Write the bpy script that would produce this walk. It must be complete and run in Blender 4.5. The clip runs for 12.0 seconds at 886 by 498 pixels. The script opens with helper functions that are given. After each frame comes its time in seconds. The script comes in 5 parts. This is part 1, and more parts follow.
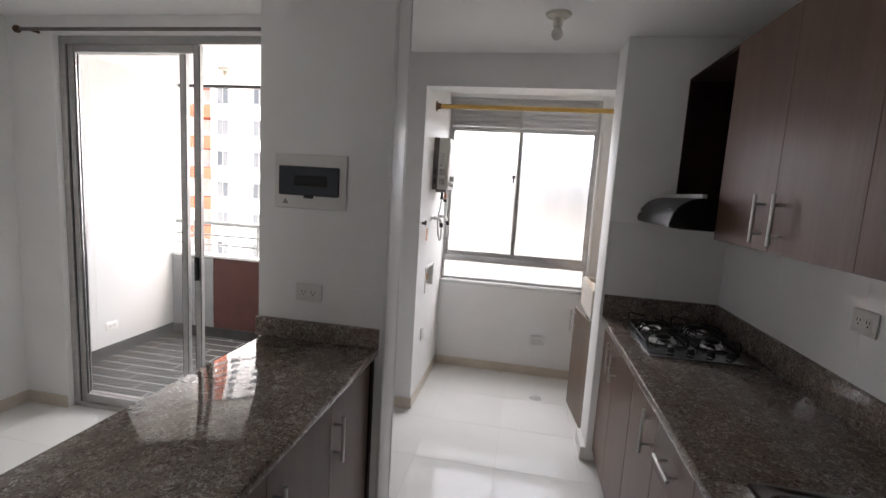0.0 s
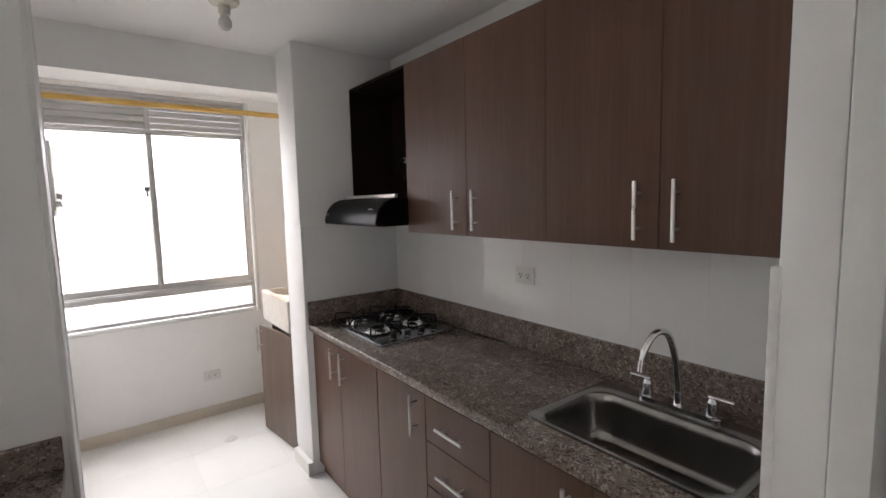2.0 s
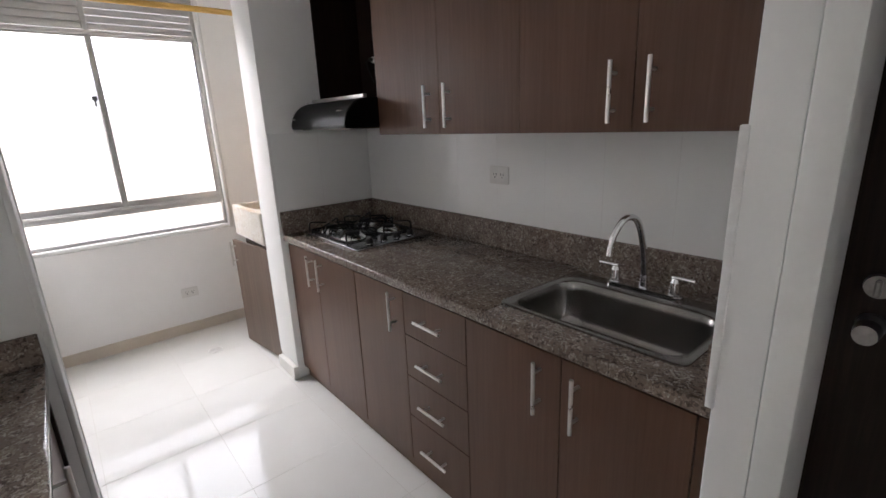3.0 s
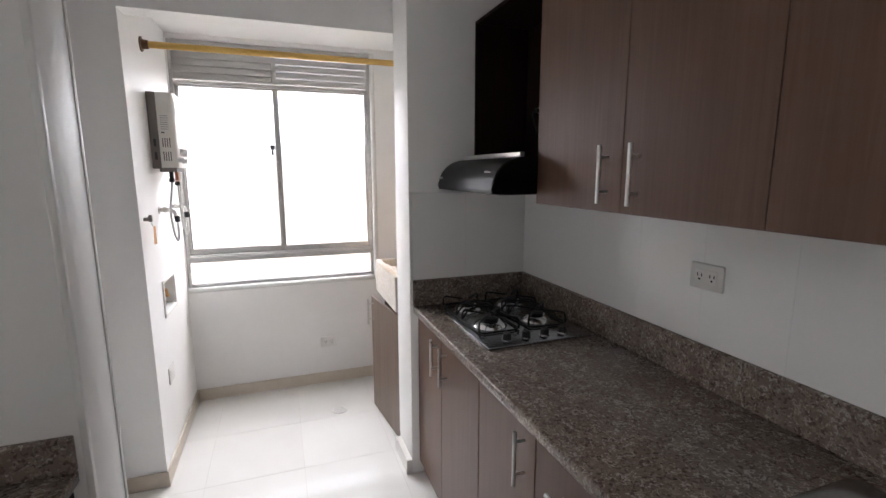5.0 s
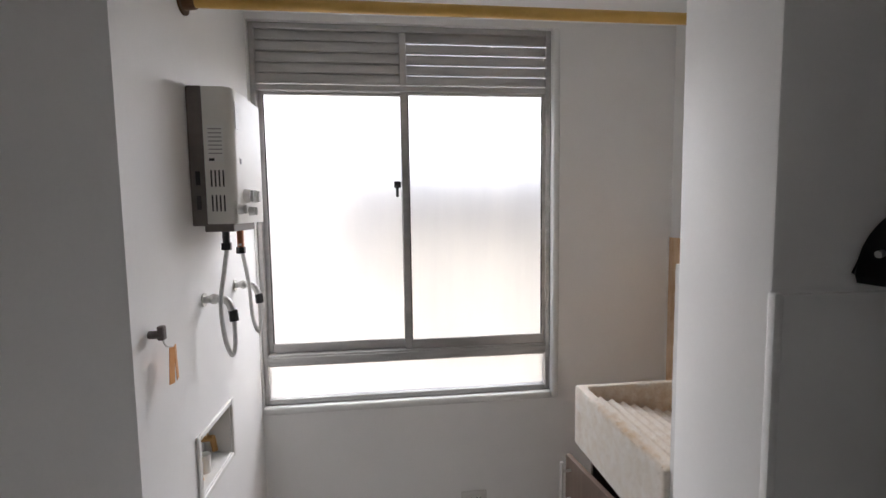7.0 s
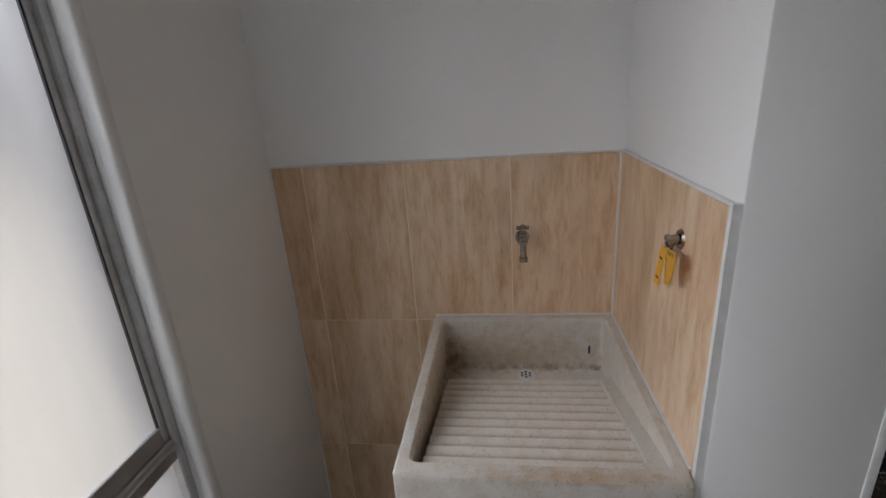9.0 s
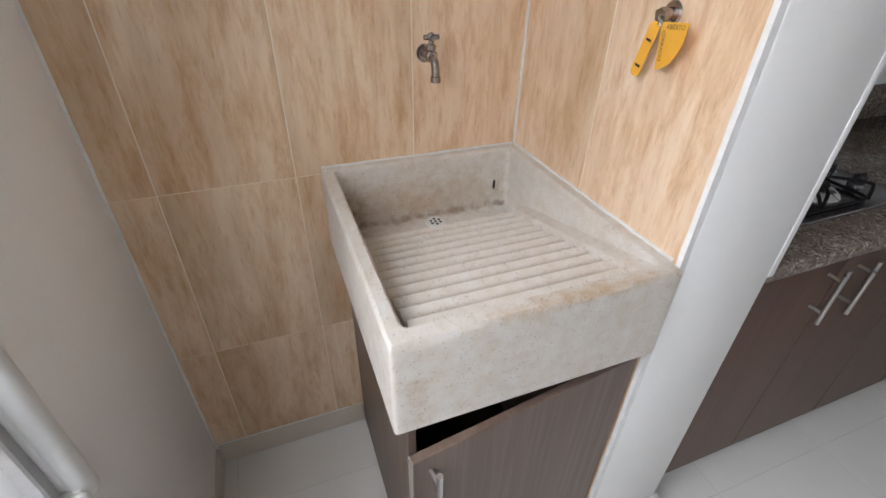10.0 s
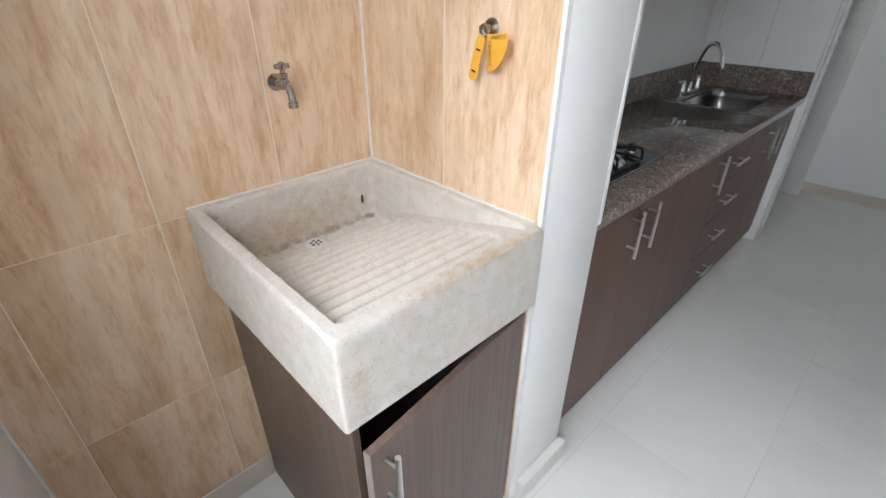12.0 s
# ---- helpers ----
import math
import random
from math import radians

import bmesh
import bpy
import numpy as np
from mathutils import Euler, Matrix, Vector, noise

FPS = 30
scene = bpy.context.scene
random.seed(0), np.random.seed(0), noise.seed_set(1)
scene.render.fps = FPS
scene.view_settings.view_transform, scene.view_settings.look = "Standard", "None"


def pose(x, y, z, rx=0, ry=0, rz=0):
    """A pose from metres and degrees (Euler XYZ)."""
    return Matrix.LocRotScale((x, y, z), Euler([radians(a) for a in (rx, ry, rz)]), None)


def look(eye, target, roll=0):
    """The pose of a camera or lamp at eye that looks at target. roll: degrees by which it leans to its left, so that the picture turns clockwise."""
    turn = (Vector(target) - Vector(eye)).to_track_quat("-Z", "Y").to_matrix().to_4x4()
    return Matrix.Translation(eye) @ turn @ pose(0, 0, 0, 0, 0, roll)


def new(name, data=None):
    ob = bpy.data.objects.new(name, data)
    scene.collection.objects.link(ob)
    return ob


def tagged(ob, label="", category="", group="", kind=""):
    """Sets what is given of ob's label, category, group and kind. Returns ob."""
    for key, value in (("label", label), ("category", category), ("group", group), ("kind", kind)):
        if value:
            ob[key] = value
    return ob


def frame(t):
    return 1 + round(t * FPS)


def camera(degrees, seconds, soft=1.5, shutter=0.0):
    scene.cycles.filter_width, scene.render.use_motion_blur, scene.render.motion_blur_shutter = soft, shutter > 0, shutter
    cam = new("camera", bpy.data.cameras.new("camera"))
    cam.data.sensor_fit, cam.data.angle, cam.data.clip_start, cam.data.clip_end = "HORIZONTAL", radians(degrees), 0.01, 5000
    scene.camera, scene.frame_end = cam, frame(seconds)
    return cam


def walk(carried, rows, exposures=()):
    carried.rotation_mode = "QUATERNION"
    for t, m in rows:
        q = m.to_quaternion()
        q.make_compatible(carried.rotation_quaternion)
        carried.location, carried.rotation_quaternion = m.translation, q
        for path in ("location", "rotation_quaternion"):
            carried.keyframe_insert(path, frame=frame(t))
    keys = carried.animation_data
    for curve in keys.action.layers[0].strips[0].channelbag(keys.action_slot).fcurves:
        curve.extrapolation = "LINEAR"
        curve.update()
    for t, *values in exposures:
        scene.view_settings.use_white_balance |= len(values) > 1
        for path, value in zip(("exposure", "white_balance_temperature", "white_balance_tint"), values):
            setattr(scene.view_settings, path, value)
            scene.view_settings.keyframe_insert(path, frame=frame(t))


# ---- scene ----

cam = camera(87.8, 12.0)
PATH = [
    (0, (-1.087, -2.724, 1.57), (-1.428, -0.77, 1.311), 3.5),
    (0.5, (-1.229, -2.657, 1.589), (-0.955, -0.687, 1.384), 2.4),
    (1, (-1.293, -2.542, 1.6), (-0.599, -0.668, 1.509), 2.5),
    (1.5, (-1.387, -2.491, 1.59), (-0.359, -0.778, 1.52), 0.9),
    (2, (-1.531, -2.499, 1.573), (-0.328, -0.915, 1.366), -1.4),
    (2.5, (-1.621, -2.503, 1.5), (-0.337, -1.024, 1.096), -1.5),
    (2.7, (-1.594, -2.51, 1.475), (-0.332, -1.053, 0.938), -1.5),
    (4.3, (-1.24, -2.364, 1.486), (-0.216, -0.677, 1.16), 0.7),
    (4.5, (-1.204, -2.307, 1.52), (-0.288, -0.557, 1.205), 1.8),
    (5, (-1.192, -2.091, 1.542), (-0.532, -0.232, 1.211), -0.1),
    (5.5, (-1.209, -1.718, 1.564), (-0.696, 0.185, 1.22), -1.8),
    (6, (-1.13, -1.364, 1.561), (-0.836, 0.588, 1.243), 0.5),
    (6.5, (-1.12, -1.067, 1.57), (-1.09, 0.915, 1.308), 1.1),
    (6.7, (-1.168, -0.915, 1.574), (-1.08, 1.074, 1.38), 0.2),
    (8.3, (-1.346, 0.187, 1.709), (0.004, 1.624, 1.374), -0.7),
    (8.5, (-1.328, 0.321, 1.681), (0.265, 1.467, 1.292), -1.8),
    (9, (-1.269, 0.575, 1.638), (0.607, 0.831, 0.991), -4.0),
    (9.5, (-1.155, 0.713, 1.56), (0.629, 0.582, 0.667), -2.4),
    (10, (-1.066, 0.882, 1.457), (0.47, 0.273, 0.329), 1.2),
    (10.5, (-1.064, 1.038, 1.368), (0.168, 0.157, 0.063), -0.2),
    (11, (-1.076, 1.123, 1.291), (-0.096, 0.165, -0.165), 4.1),
    (11.5, (-1.075, 1.097, 1.325), (-0.009, 0.064, -0.015), 2.4),
    (12, (-1.102, 1.021, 1.439), (0.143, -0.18, 0.437), 0.2),
]
walk(cam, [(t, look(eye, target, roll)) for t, eye, target, roll in PATH],
     exposures=[(0.0, 3.35, 6150, 10), (0.5, 3.4, 6350, 10), (1.0, 3.95, 6350, 10), (1.5, 4.1, 6300, 10), (2.0, 4.05, 6250, 10), (2.5, 4.0, 6200, 10), (4.5, 3.98, 6100, 10), (5.5, 3.82, 6150, 10),
                (6.5, 3.45, 6200, 10), (8.3, 1.65, 5950, 9), (8.5, 1.7, 5950, 9), (9.0, 2.2, 5950, 8), (9.5, 3.03, 6000, 8), (10.0, 3.32, 5900, 7),
                (10.5, 3.5, 5950, 6), (11.0, 3.45, 5950, 6), (11.5, 3.45, 5950, 5), (12.0, 3.68, 5750, 4)])

# ---- light: an overcast noon sky through the window and the balcony ----
world = bpy.data.worlds.new("sky")
scene.world = world
world.use_nodes = True
wn = world.node_tree.nodes
sky = wn.new("ShaderNodeTexSky")
sky.sky_type = "NISHITA"
sky.sun_disc = False
sky.sun_elevation = radians(52)
sky.sun_rotation = radians(100)
sky.air_density, sky.dust_density, sky.ozone_density = 0.2, 10.0, 0.3
wn["Background"].inputs["Strength"].default_value = 0.14
world.node_tree.links.new(sky.outputs["Color"], wn["Background"].inputs["Color"])
sun = new("sun", bpy.data.lights.new("sun", "SUN"))
sun.data.energy, sun.data.angle, sun.data.color = 0.5, radians(15), (1.0, 0.96, 0.9)
sun.matrix_world = look((-6, 14, 24), (-12, 30, 0))
# area lamp added in the balcony's open front to strengthen the sky light entering
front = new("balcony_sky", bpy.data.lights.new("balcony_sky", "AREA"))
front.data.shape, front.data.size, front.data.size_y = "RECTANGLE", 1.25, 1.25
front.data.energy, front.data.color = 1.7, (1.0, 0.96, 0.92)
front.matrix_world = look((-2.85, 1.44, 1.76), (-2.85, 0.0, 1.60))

# daylight that the frosted laundry window spreads into the room
pane_sky = new("window_sky", bpy.data.lights.new("window_sky", "AREA"))
pane_sky.data.shape, pane_sky.data.size, pane_sky.data.size_y = "RECTANGLE", 2.8, 1.8
pane_sky.data.energy, pane_sky.data.color = 12.6, (1.0, 0.96, 0.955)
pane_sky.matrix_world = look((-1.17, 2.15, 2.5), (-1.17, 0.25, 0.4))


# ---- materials ----
def node_mat(name):
    m = bpy.data.materials.new(name)
    m.use_nodes = True
    nt = m.node_tree
    return m, nt, nt.nodes["Principled BSDF"]


def coords(nt, scale, spread=0.0):
    """Object coordinates, stretched, and shifted by chance from piece to piece."""
    tc = nt.nodes.new("ShaderNodeTexCoord")
    mp = nt.nodes.new("ShaderNodeMapping")
    mp.inputs["Scale"].default_value = scale
    if spread:
        info = nt.nodes.new("ShaderNodeObjectInfo")
        mul = nt.nodes.new("ShaderNodeVectorMath")
        mul.operation = "SCALE"
        mul.inputs[0].default_value = (spread, spread * 1.7, spread * 0.6)
        nt.links.new(info.outputs["Random"], mul.inputs["Scale"])
        add = nt.nodes.new("ShaderNodeVectorMath")
        nt.links.new(tc.outputs["Object"], add.inputs[0])
        nt.links.new(mul.outputs[0], add.inputs[1])
        nt.links.new(add.outputs[0], mp.inputs["Vector"])
    else:
        nt.links.new(tc.outputs["Object"], mp.inputs["Vector"])
    return mp


def noise_tex(nt, vec, scale, detail=4.0, rough=0.55):
    n = nt.nodes.new("ShaderNodeTexNoise")
    n.inputs["Scale"].default_value = scale
    n.inputs["Detail"].default_value = detail
    n.inputs["Roughness"].default_value = rough
    nt.links.new(vec.outputs[0], n.inputs["Vector"])
    return n


def ramp(nt, src, stops):
    r = nt.nodes.new("ShaderNodeValToRGB")
    el = r.color_ramp.elements
    while len(el) < len(stops):
        el.new(0.5)
    for e, (p, c) in zip(el, stops):
        e.position, e.color = p, (*c, 1)
    nt.links.new(src, r.inputs["Fac"])
    return r


def blend(nt, fac, a, b, mode="MIX"):
    m = nt.nodes.new("ShaderNodeMix")
    m.data_type, m.blend_type = "RGBA", mode
    if isinstance(fac, float):
        m.inputs[0].default_value = fac
    else:
        nt.links.new(fac, m.inputs[0])
    nt.links.new(a, m.inputs[6])
    nt.links.new(b, m.inputs[7])
    return m.outputs[2]


def relief(nt, bsdf, height, strength, distance=0.002):
    b = nt.nodes.new("ShaderNodeBump")
    b.inputs["Strength"].default_value = strength
    b.inputs["Distance"].default_value = distance
    nt.links.new(height, b.inputs["Height"])
    nt.links.new(b.outputs[0], bsdf.inputs["Normal"])


def surface(name, low, high, scale=3.0, rough=0.5, metal=0.0, stretch=(1, 1, 1), bump=0.1, fine=60.0, rough_var=0.08, spread=0.0, coat=0.0):
    """A plain surface with a broad and a fine variation in colour, gloss and relief."""
    m, nt, b = node_mat(name)
    mp = coords(nt, stretch, spread)
    broad = noise_tex(nt, mp, scale, 5.0, 0.6)
    grain = noise_tex(nt, mp, fine, 3.0, 0.6)
    mixed = nt.nodes.new("ShaderNodeMath")
    mixed.operation = "MULTIPLY_ADD"
    mixed.inputs[1].default_value = 0.3
    nt.links.new(grain.outputs["Fac"], mixed.inputs[0])
    nt.links.new(broad.outputs["Fac"], mixed.inputs[2])
    r = ramp(nt, mixed.outputs[0], [(0.45, low), (0.9, high)])
    nt.links.new(r.outputs[0], b.inputs["Base Color"])
    rr = nt.nodes.new("ShaderNodeMapRange")
    rr.inputs["To Min"].default_value = max(0.02, rough - rough_var)
    rr.inputs["To Max"].default_value = min(1.0, rough + rough_var)
    nt.links.new(broad.outputs["Fac"], rr.inputs["Value"])
    nt.links.new(rr.outputs[0], b.inputs["Roughness"])
    b.inputs["Metallic"].default_value = metal
    b.inputs["Coat Weight"].default_value = coat
    if bump:
        relief(nt, b, grain.outputs["Fac"], bump)
    return m


def wood_board(name, dark, mid, light, stretch, rough=0.42, spread=3.0):
    """Long fibres along the least stretched axis, over broad cloudy bands."""
    m, nt, b = node_mat(name)
    mp = coords(nt, stretch, spread)
    fibre = noise_tex(nt, mp, 5.0, 6.0, 0.65)
    fibre.inputs["Distortion"].default_value = 0.35
    soft = coords(nt, tuple(0.25 * s for s in stretch), spread)
    band = noise_tex(nt, soft, 3.0, 3.0, 0.5)
    r = ramp(nt, fibre.outputs["Fac"], [(0.3, dark), (0.5, mid), (0.72, light)])
    r2 = ramp(nt, band.outputs["Fac"], [(0.3, (0.85, 0.83, 0.81)), (0.7, (1.0, 1.0, 1.0))])
    col = blend(nt, 1.0, r.outputs[0], r2.outputs[0], "MULTIPLY")
    nt.links.new(col, b.inputs["Base Color"])
    b.inputs["Roughness"].default_value = rough
    relief(nt, b, fibre.outputs["Fac"], 0.12, 0.001)
    return m


def blotched_tile(name, dark, mid, light):
    """Glazed tile printed like pale wood: soft upright fibres, brown flames and pale worn patches."""
    m, nt, b = node_mat(name)
    fibre = noise_tex(nt, coords(nt, (9, 9, 0.9), 6.0), 3.2, 6.0, 0.62)
    fibre.inputs["Distortion"].default_value = 0.5
    cloud = noise_tex(nt, coords(nt, (1.5, 1.5, 0.7), 4.0), 2.0, 4.0, 0.6)
    flame = noise_tex(nt, coords(nt, (8, 8, 2.0), 9.0), 3.0, 7.0, 0.74)
    flame.inputs["Distortion"].default_value = 0.25
    speck = noise_tex(nt, coords(nt, (34, 34, 5), 5.0), 4.0, 4.0, 0.65)
    r = ramp(nt, fibre.outputs["Fac"], [(0.28, dark), (0.5, mid), (0.74, light)])
    r2 = ramp(nt, cloud.outputs["Fac"], [(0.32, (0.72, 0.64, 0.54)), (0.52, (0.97, 0.95, 0.92)), (0.68, (1.0, 1.0, 1.0))])
    col = blend(nt, 1.0, r.outputs[0], r2.outputs[0], "MULTIPLY")
    r3 = ramp(nt, flame.outputs["Fac"], [(0.46, (1, 1, 1)), (0.56, (0.90, 0.80, 0.69)), (0.76, (0.58, 0.41, 0.28))])
    col = blend(nt, 0.8, col, r3.outputs[0], "MULTIPLY")
    r4 = ramp(nt, speck.outputs["Fac"], [(0.54, (1, 1, 1)), (0.72, (0.74, 0.61, 0.48))])
    col = blend(nt, 0.55, col, r4.outputs[0], "MULTIPLY")
    nt.links.new(col, b.inputs["Base Color"])
    rr = nt.nodes.new("ShaderNodeMapRange")
    rr.inputs["To Min"].default_value = 0.28
    rr.inputs["To Max"].default_value = 0.5
    nt.links.new(cloud.outputs["Fac"], rr.inputs["Value"])
    nt.links.new(rr.outputs[0], b.inputs["Roughness"])
    relief(nt, b, fibre.outputs["Fac"], 0.1, 0.001)
    return m


def speckled(name, base, spots, scale, rough, bump=0.0, cloud=None, spot_share=0.5, fleck_mix=0.6, stains_shade=(), fleck_scale=1.9, fleck_share=0.1, grooves=None):
    """Polished or raw stone: grains of several colours, larger clouds and dark specks."""
    m, nt, b = node_mat(name)
    mp = coords(nt, (1, 1, 1))
    v = nt.nodes.new("ShaderNodeTexVoronoi")
    v.inputs["Scale"].default_value = scale
    v.inputs["Randomness"].default_value = 1.0
    warp = noise_tex(nt, mp, scale * 0.6, 3.0)
    nt.links.new(blend(nt, 0.12, mp.outputs[0], warp.outputs["Color"], "ADD"), v.inputs["Vector"])
    sep = nt.nodes.new("ShaderNodeSeparateColor")
    nt.links.new(v.outputs["Color"], sep.inputs[0])
    stops = [(0.0, base)] + [(spot_share + (1 - spot_share) * i / len(spots), c) for i, c in enumerate(spots)]
    r = ramp(nt, sep.outputs[0], stops)
    r.color_ramp.interpolation = "CONSTANT"
    big = noise_tex(nt, mp, scale * 0.12, 4.0)
    tone = ramp(nt, big.outputs["Fac"], [(0.3, cloud or (0.75, 0.73, 0.72)), (0.7, (1, 1, 1))])
    col = blend(nt, 1.0, r.outputs[0], tone.outputs[0], "MULTIPLY")
    v2 = nt.nodes.new("ShaderNodeTexVoronoi")
    v2.inputs["Scale"].default_value = scale * fleck_scale
    nt.links.new(mp.outputs[0], v2.inputs["Vector"])
    sep2 = nt.nodes.new("ShaderNodeSeparateColor")
    nt.links.new(v2.outputs["Color"], sep2.inputs[0])
    fleck = ramp(nt, sep2.outputs[1], [(0.0, (0.25, 0.22, 0.2)), (fleck_share, (1, 1, 1))])
    fleck.color_ramp.interpolation = "CONSTANT"
    col = blend(nt, fleck_mix, col, fleck.outputs[0], "MULTIPLY")
    for centre, size, colour, amount in stains_shade:
        off = nt.nodes.new("ShaderNodeVectorMath")
        off.operation = "SUBTRACT"
        nt.links.new(mp.outputs[0], off.inputs[0])
        off.inputs[1].default_value = centre
        sc = nt.nodes.new("ShaderNodeVectorMath")
        sc.operation = "DIVIDE"
        nt.links.new(off.outputs[0], sc.inputs[0])
        sc.inputs[1].default_value = size
        ln = nt.nodes.new("ShaderNodeVectorMath")
        ln.operation = "LENGTH"
        nt.links.new(sc.outputs[0], ln.inputs[0])
        wob = noise_tex(nt, mp, 45.0, 4.0, 0.7)
        sm = nt.nodes.new("ShaderNodeMath")
        sm.operation = "MULTIPLY_ADD"
        sm.inputs[1].default_value = 1.1
        nt.links.new(wob.outputs["Fac"], sm.inputs[0])
        nt.links.new(ln.outputs["Value"], sm.inputs[2])
        st = ramp(nt, sm.outputs[0], [(0.55, colour), (1.0, (1, 1, 1))])
        col = blend(nt, amount, col, st.outputs[0], "MULTIPLY")
    # colour darkens towards the middle of each groove
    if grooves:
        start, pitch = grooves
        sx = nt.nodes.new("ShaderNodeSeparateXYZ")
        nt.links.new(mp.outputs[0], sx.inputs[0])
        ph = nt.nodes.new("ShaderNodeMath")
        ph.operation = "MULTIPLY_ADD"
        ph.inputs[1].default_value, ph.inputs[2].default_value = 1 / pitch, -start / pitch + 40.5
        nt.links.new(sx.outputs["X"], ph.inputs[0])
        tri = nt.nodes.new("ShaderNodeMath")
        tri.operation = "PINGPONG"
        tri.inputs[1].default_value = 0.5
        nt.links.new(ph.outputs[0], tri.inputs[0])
        groove_tone = ramp(nt, tri.outputs[0], [(0.04, (0.70, 0.62, 0.54)), (0.26, (1, 1, 1))])
        col = blend(nt, 0.45, col, groove_tone.outputs[0], "MULTIPLY")
    nt.links.new(col, b.inputs["Base Color"])
    b.inputs["Roughness"].default_value = rough
    if bump:
        fine = noise_tex(nt, mp, scale * 1.5, 4.0, 0.7)
        relief(nt, b, fine.outputs["Fac"], bump, 0.003)
    return m


def simple(name, colour, rough=0.5, metal=0.0, **more):
    m, nt, b = node_mat(name)
    b.inputs["Base Color"].default_value = (*colour, 1)
    b.inputs["Roughness"].default_value = rough
    b.inputs["Metallic"].default_value = metal
    for key, value in more.items():
        b.inputs[key.replace("_", " ")].default_value = value
    return m


PAINT = surface("wall_paint", (0.84, 0.835, 0.82), (0.89, 0.885, 0.87), 2.5, 0.55, bump=0.06, fine=120)
CEIL = surface("ceiling_paint", (0.85, 0.845, 0.83), (0.89, 0.885, 0.87), 1.5, 0.7, bump=0.05, fine=150)
TRIM_PAINT = surface("gloss_paint", (0.72, 0.72, 0.7), (0.8, 0.8, 0.78), 4, 0.35, bump=0.03)
FLOOR_TILE = surface("porcelain_floor", (0.75, 0.735, 0.70), (0.815, 0.803, 0.775), 1.8, 0.075, bump=0.006, fine=300, spread=5.0, rough_var=0.03)
GROUT = surface("floor_grout", (0.60, 0.58, 0.54), (0.70, 0.68, 0.64), 9, 0.8)
SKIRT = surface("skirting_tile", (0.58, 0.51, 0.42), (0.68, 0.61, 0.52), 3, 0.3, bump=0.02)
SKIRT_PALE = surface("pale_skirting_tile", (0.70, 0.675, 0.64), (0.79, 0.77, 0.735), 6, 0.35, bump=0.03)
SPLASH = surface("glazed_white_tile", (0.85, 0.85, 0.835), (0.875, 0.875, 0.86), 1.5, 0.08, bump=0.015, fine=9, spread=4.0, rough_var=0.03)
TAN_GROUT = surface("tan_grout", (0.78, 0.66, 0.52), (0.87, 0.80, 0.70), 6, 0.8)
WHITE_GROUT = surface("white_grout", (0.74, 0.735, 0.72), (0.84, 0.835, 0.82), 40, 0.8)
WOOD_TILE = blotched_tile("wood_look_tile", (0.70, 0.505, 0.335), (0.79, 0.615, 0.44), (0.85, 0.70, 0.535))
MELAMINE = wood_board("brown_melamine", (0.108, 0.055, 0.035), (0.123, 0.066, 0.043), (0.139, 0.078, 0.053), (16, 16, 0.6), 0.36, 2.0)
EDGE_BAND = surface("edge_band", (0.22, 0.19, 0.16), (0.3, 0.265, 0.23), 10, 0.5, stretch=(8, 8, 1))
# several times darker than MELAMINE: open box, laundry cabinet back, bar end strip
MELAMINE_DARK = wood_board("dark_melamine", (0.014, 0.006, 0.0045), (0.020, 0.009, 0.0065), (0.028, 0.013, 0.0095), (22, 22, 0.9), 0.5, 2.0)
DOOR_WOOD = wood_board("dark_door", (0.010, 0.006, 0.005), (0.016, 0.009, 0.007), (0.024, 0.014, 0.011), (20, 20, 0.8), 0.45, 1.0)
DOOR_WOOD.node_tree.nodes["Principled BSDF"].inputs["Specular IOR Level"].default_value = 0.12
MELAMINE.node_tree.nodes["Principled BSDF"].inputs["Specular IOR Level"].default_value = 0.35
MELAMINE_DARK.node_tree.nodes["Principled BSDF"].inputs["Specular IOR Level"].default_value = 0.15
# greyer, coarser grain than MELAMINE, made paler to carry the window's sheen in colour
MELAMINE_GREY_SHEEN = wood_board("grey_sheen_melamine", (0.128, 0.086, 0.064), (0.150, 0.105, 0.080), (0.190, 0.140, 0.110), (15, 15, 0.5), 0.42, 2.0)
GRANITE = speckled("brown_granite", (0.225, 0.178, 0.147), [(0.275, 0.225, 0.188), (0.33, 0.28, 0.24), (0.135, 0.107, 0.09), (0.46, 0.42, 0.375)], 76, 0.035)
# stain tones; those on the inner north and back walls include painted shade
TERRAZZO = speckled("terrazzo_stone", (0.735, 0.70, 0.645), [(0.755, 0.725, 0.675), (0.695, 0.655, 0.595), (0.775, 0.75, 0.71), (0.60, 0.55, 0.49)], 300, 0.75, 0.7, (0.90, 0.85, 0.78), fleck_mix=0.4, fleck_scale=1.4, fleck_share=0.03,
                    stains_shade=(((-0.06, 0.735, 0.84), (0.34, 0.10, 0.20), (0.36, 0.26, 0.17), 0.85), ((-0.045, 0.32, 0.83), (0.03, 0.05, 0.03), (0.3, 0.24, 0.18), 0.7),
                            ((-0.045, 0.56, 0.87), (0.12, 0.70, 0.20), (0.82, 0.70, 0.56), 0.8), ((-0.045, 0.50, 0.828), (0.035, 0.9, 0.03), (0.45, 0.36, 0.28), 0.7), ((-0.625, 0.45, 0.99), (0.06, 0.5, 0.045), (0.78, 0.60, 0.40), 0.8),
                            ((-0.30, 0.748, 0.87), (0.95, 0.055, 0.28), (0.70, 0.55, 0.41), 0.85), ((-0.06, 0.40, 0.89), (0.03, 0.12, 0.06), (0.72, 0.58, 0.44), 0.7)))
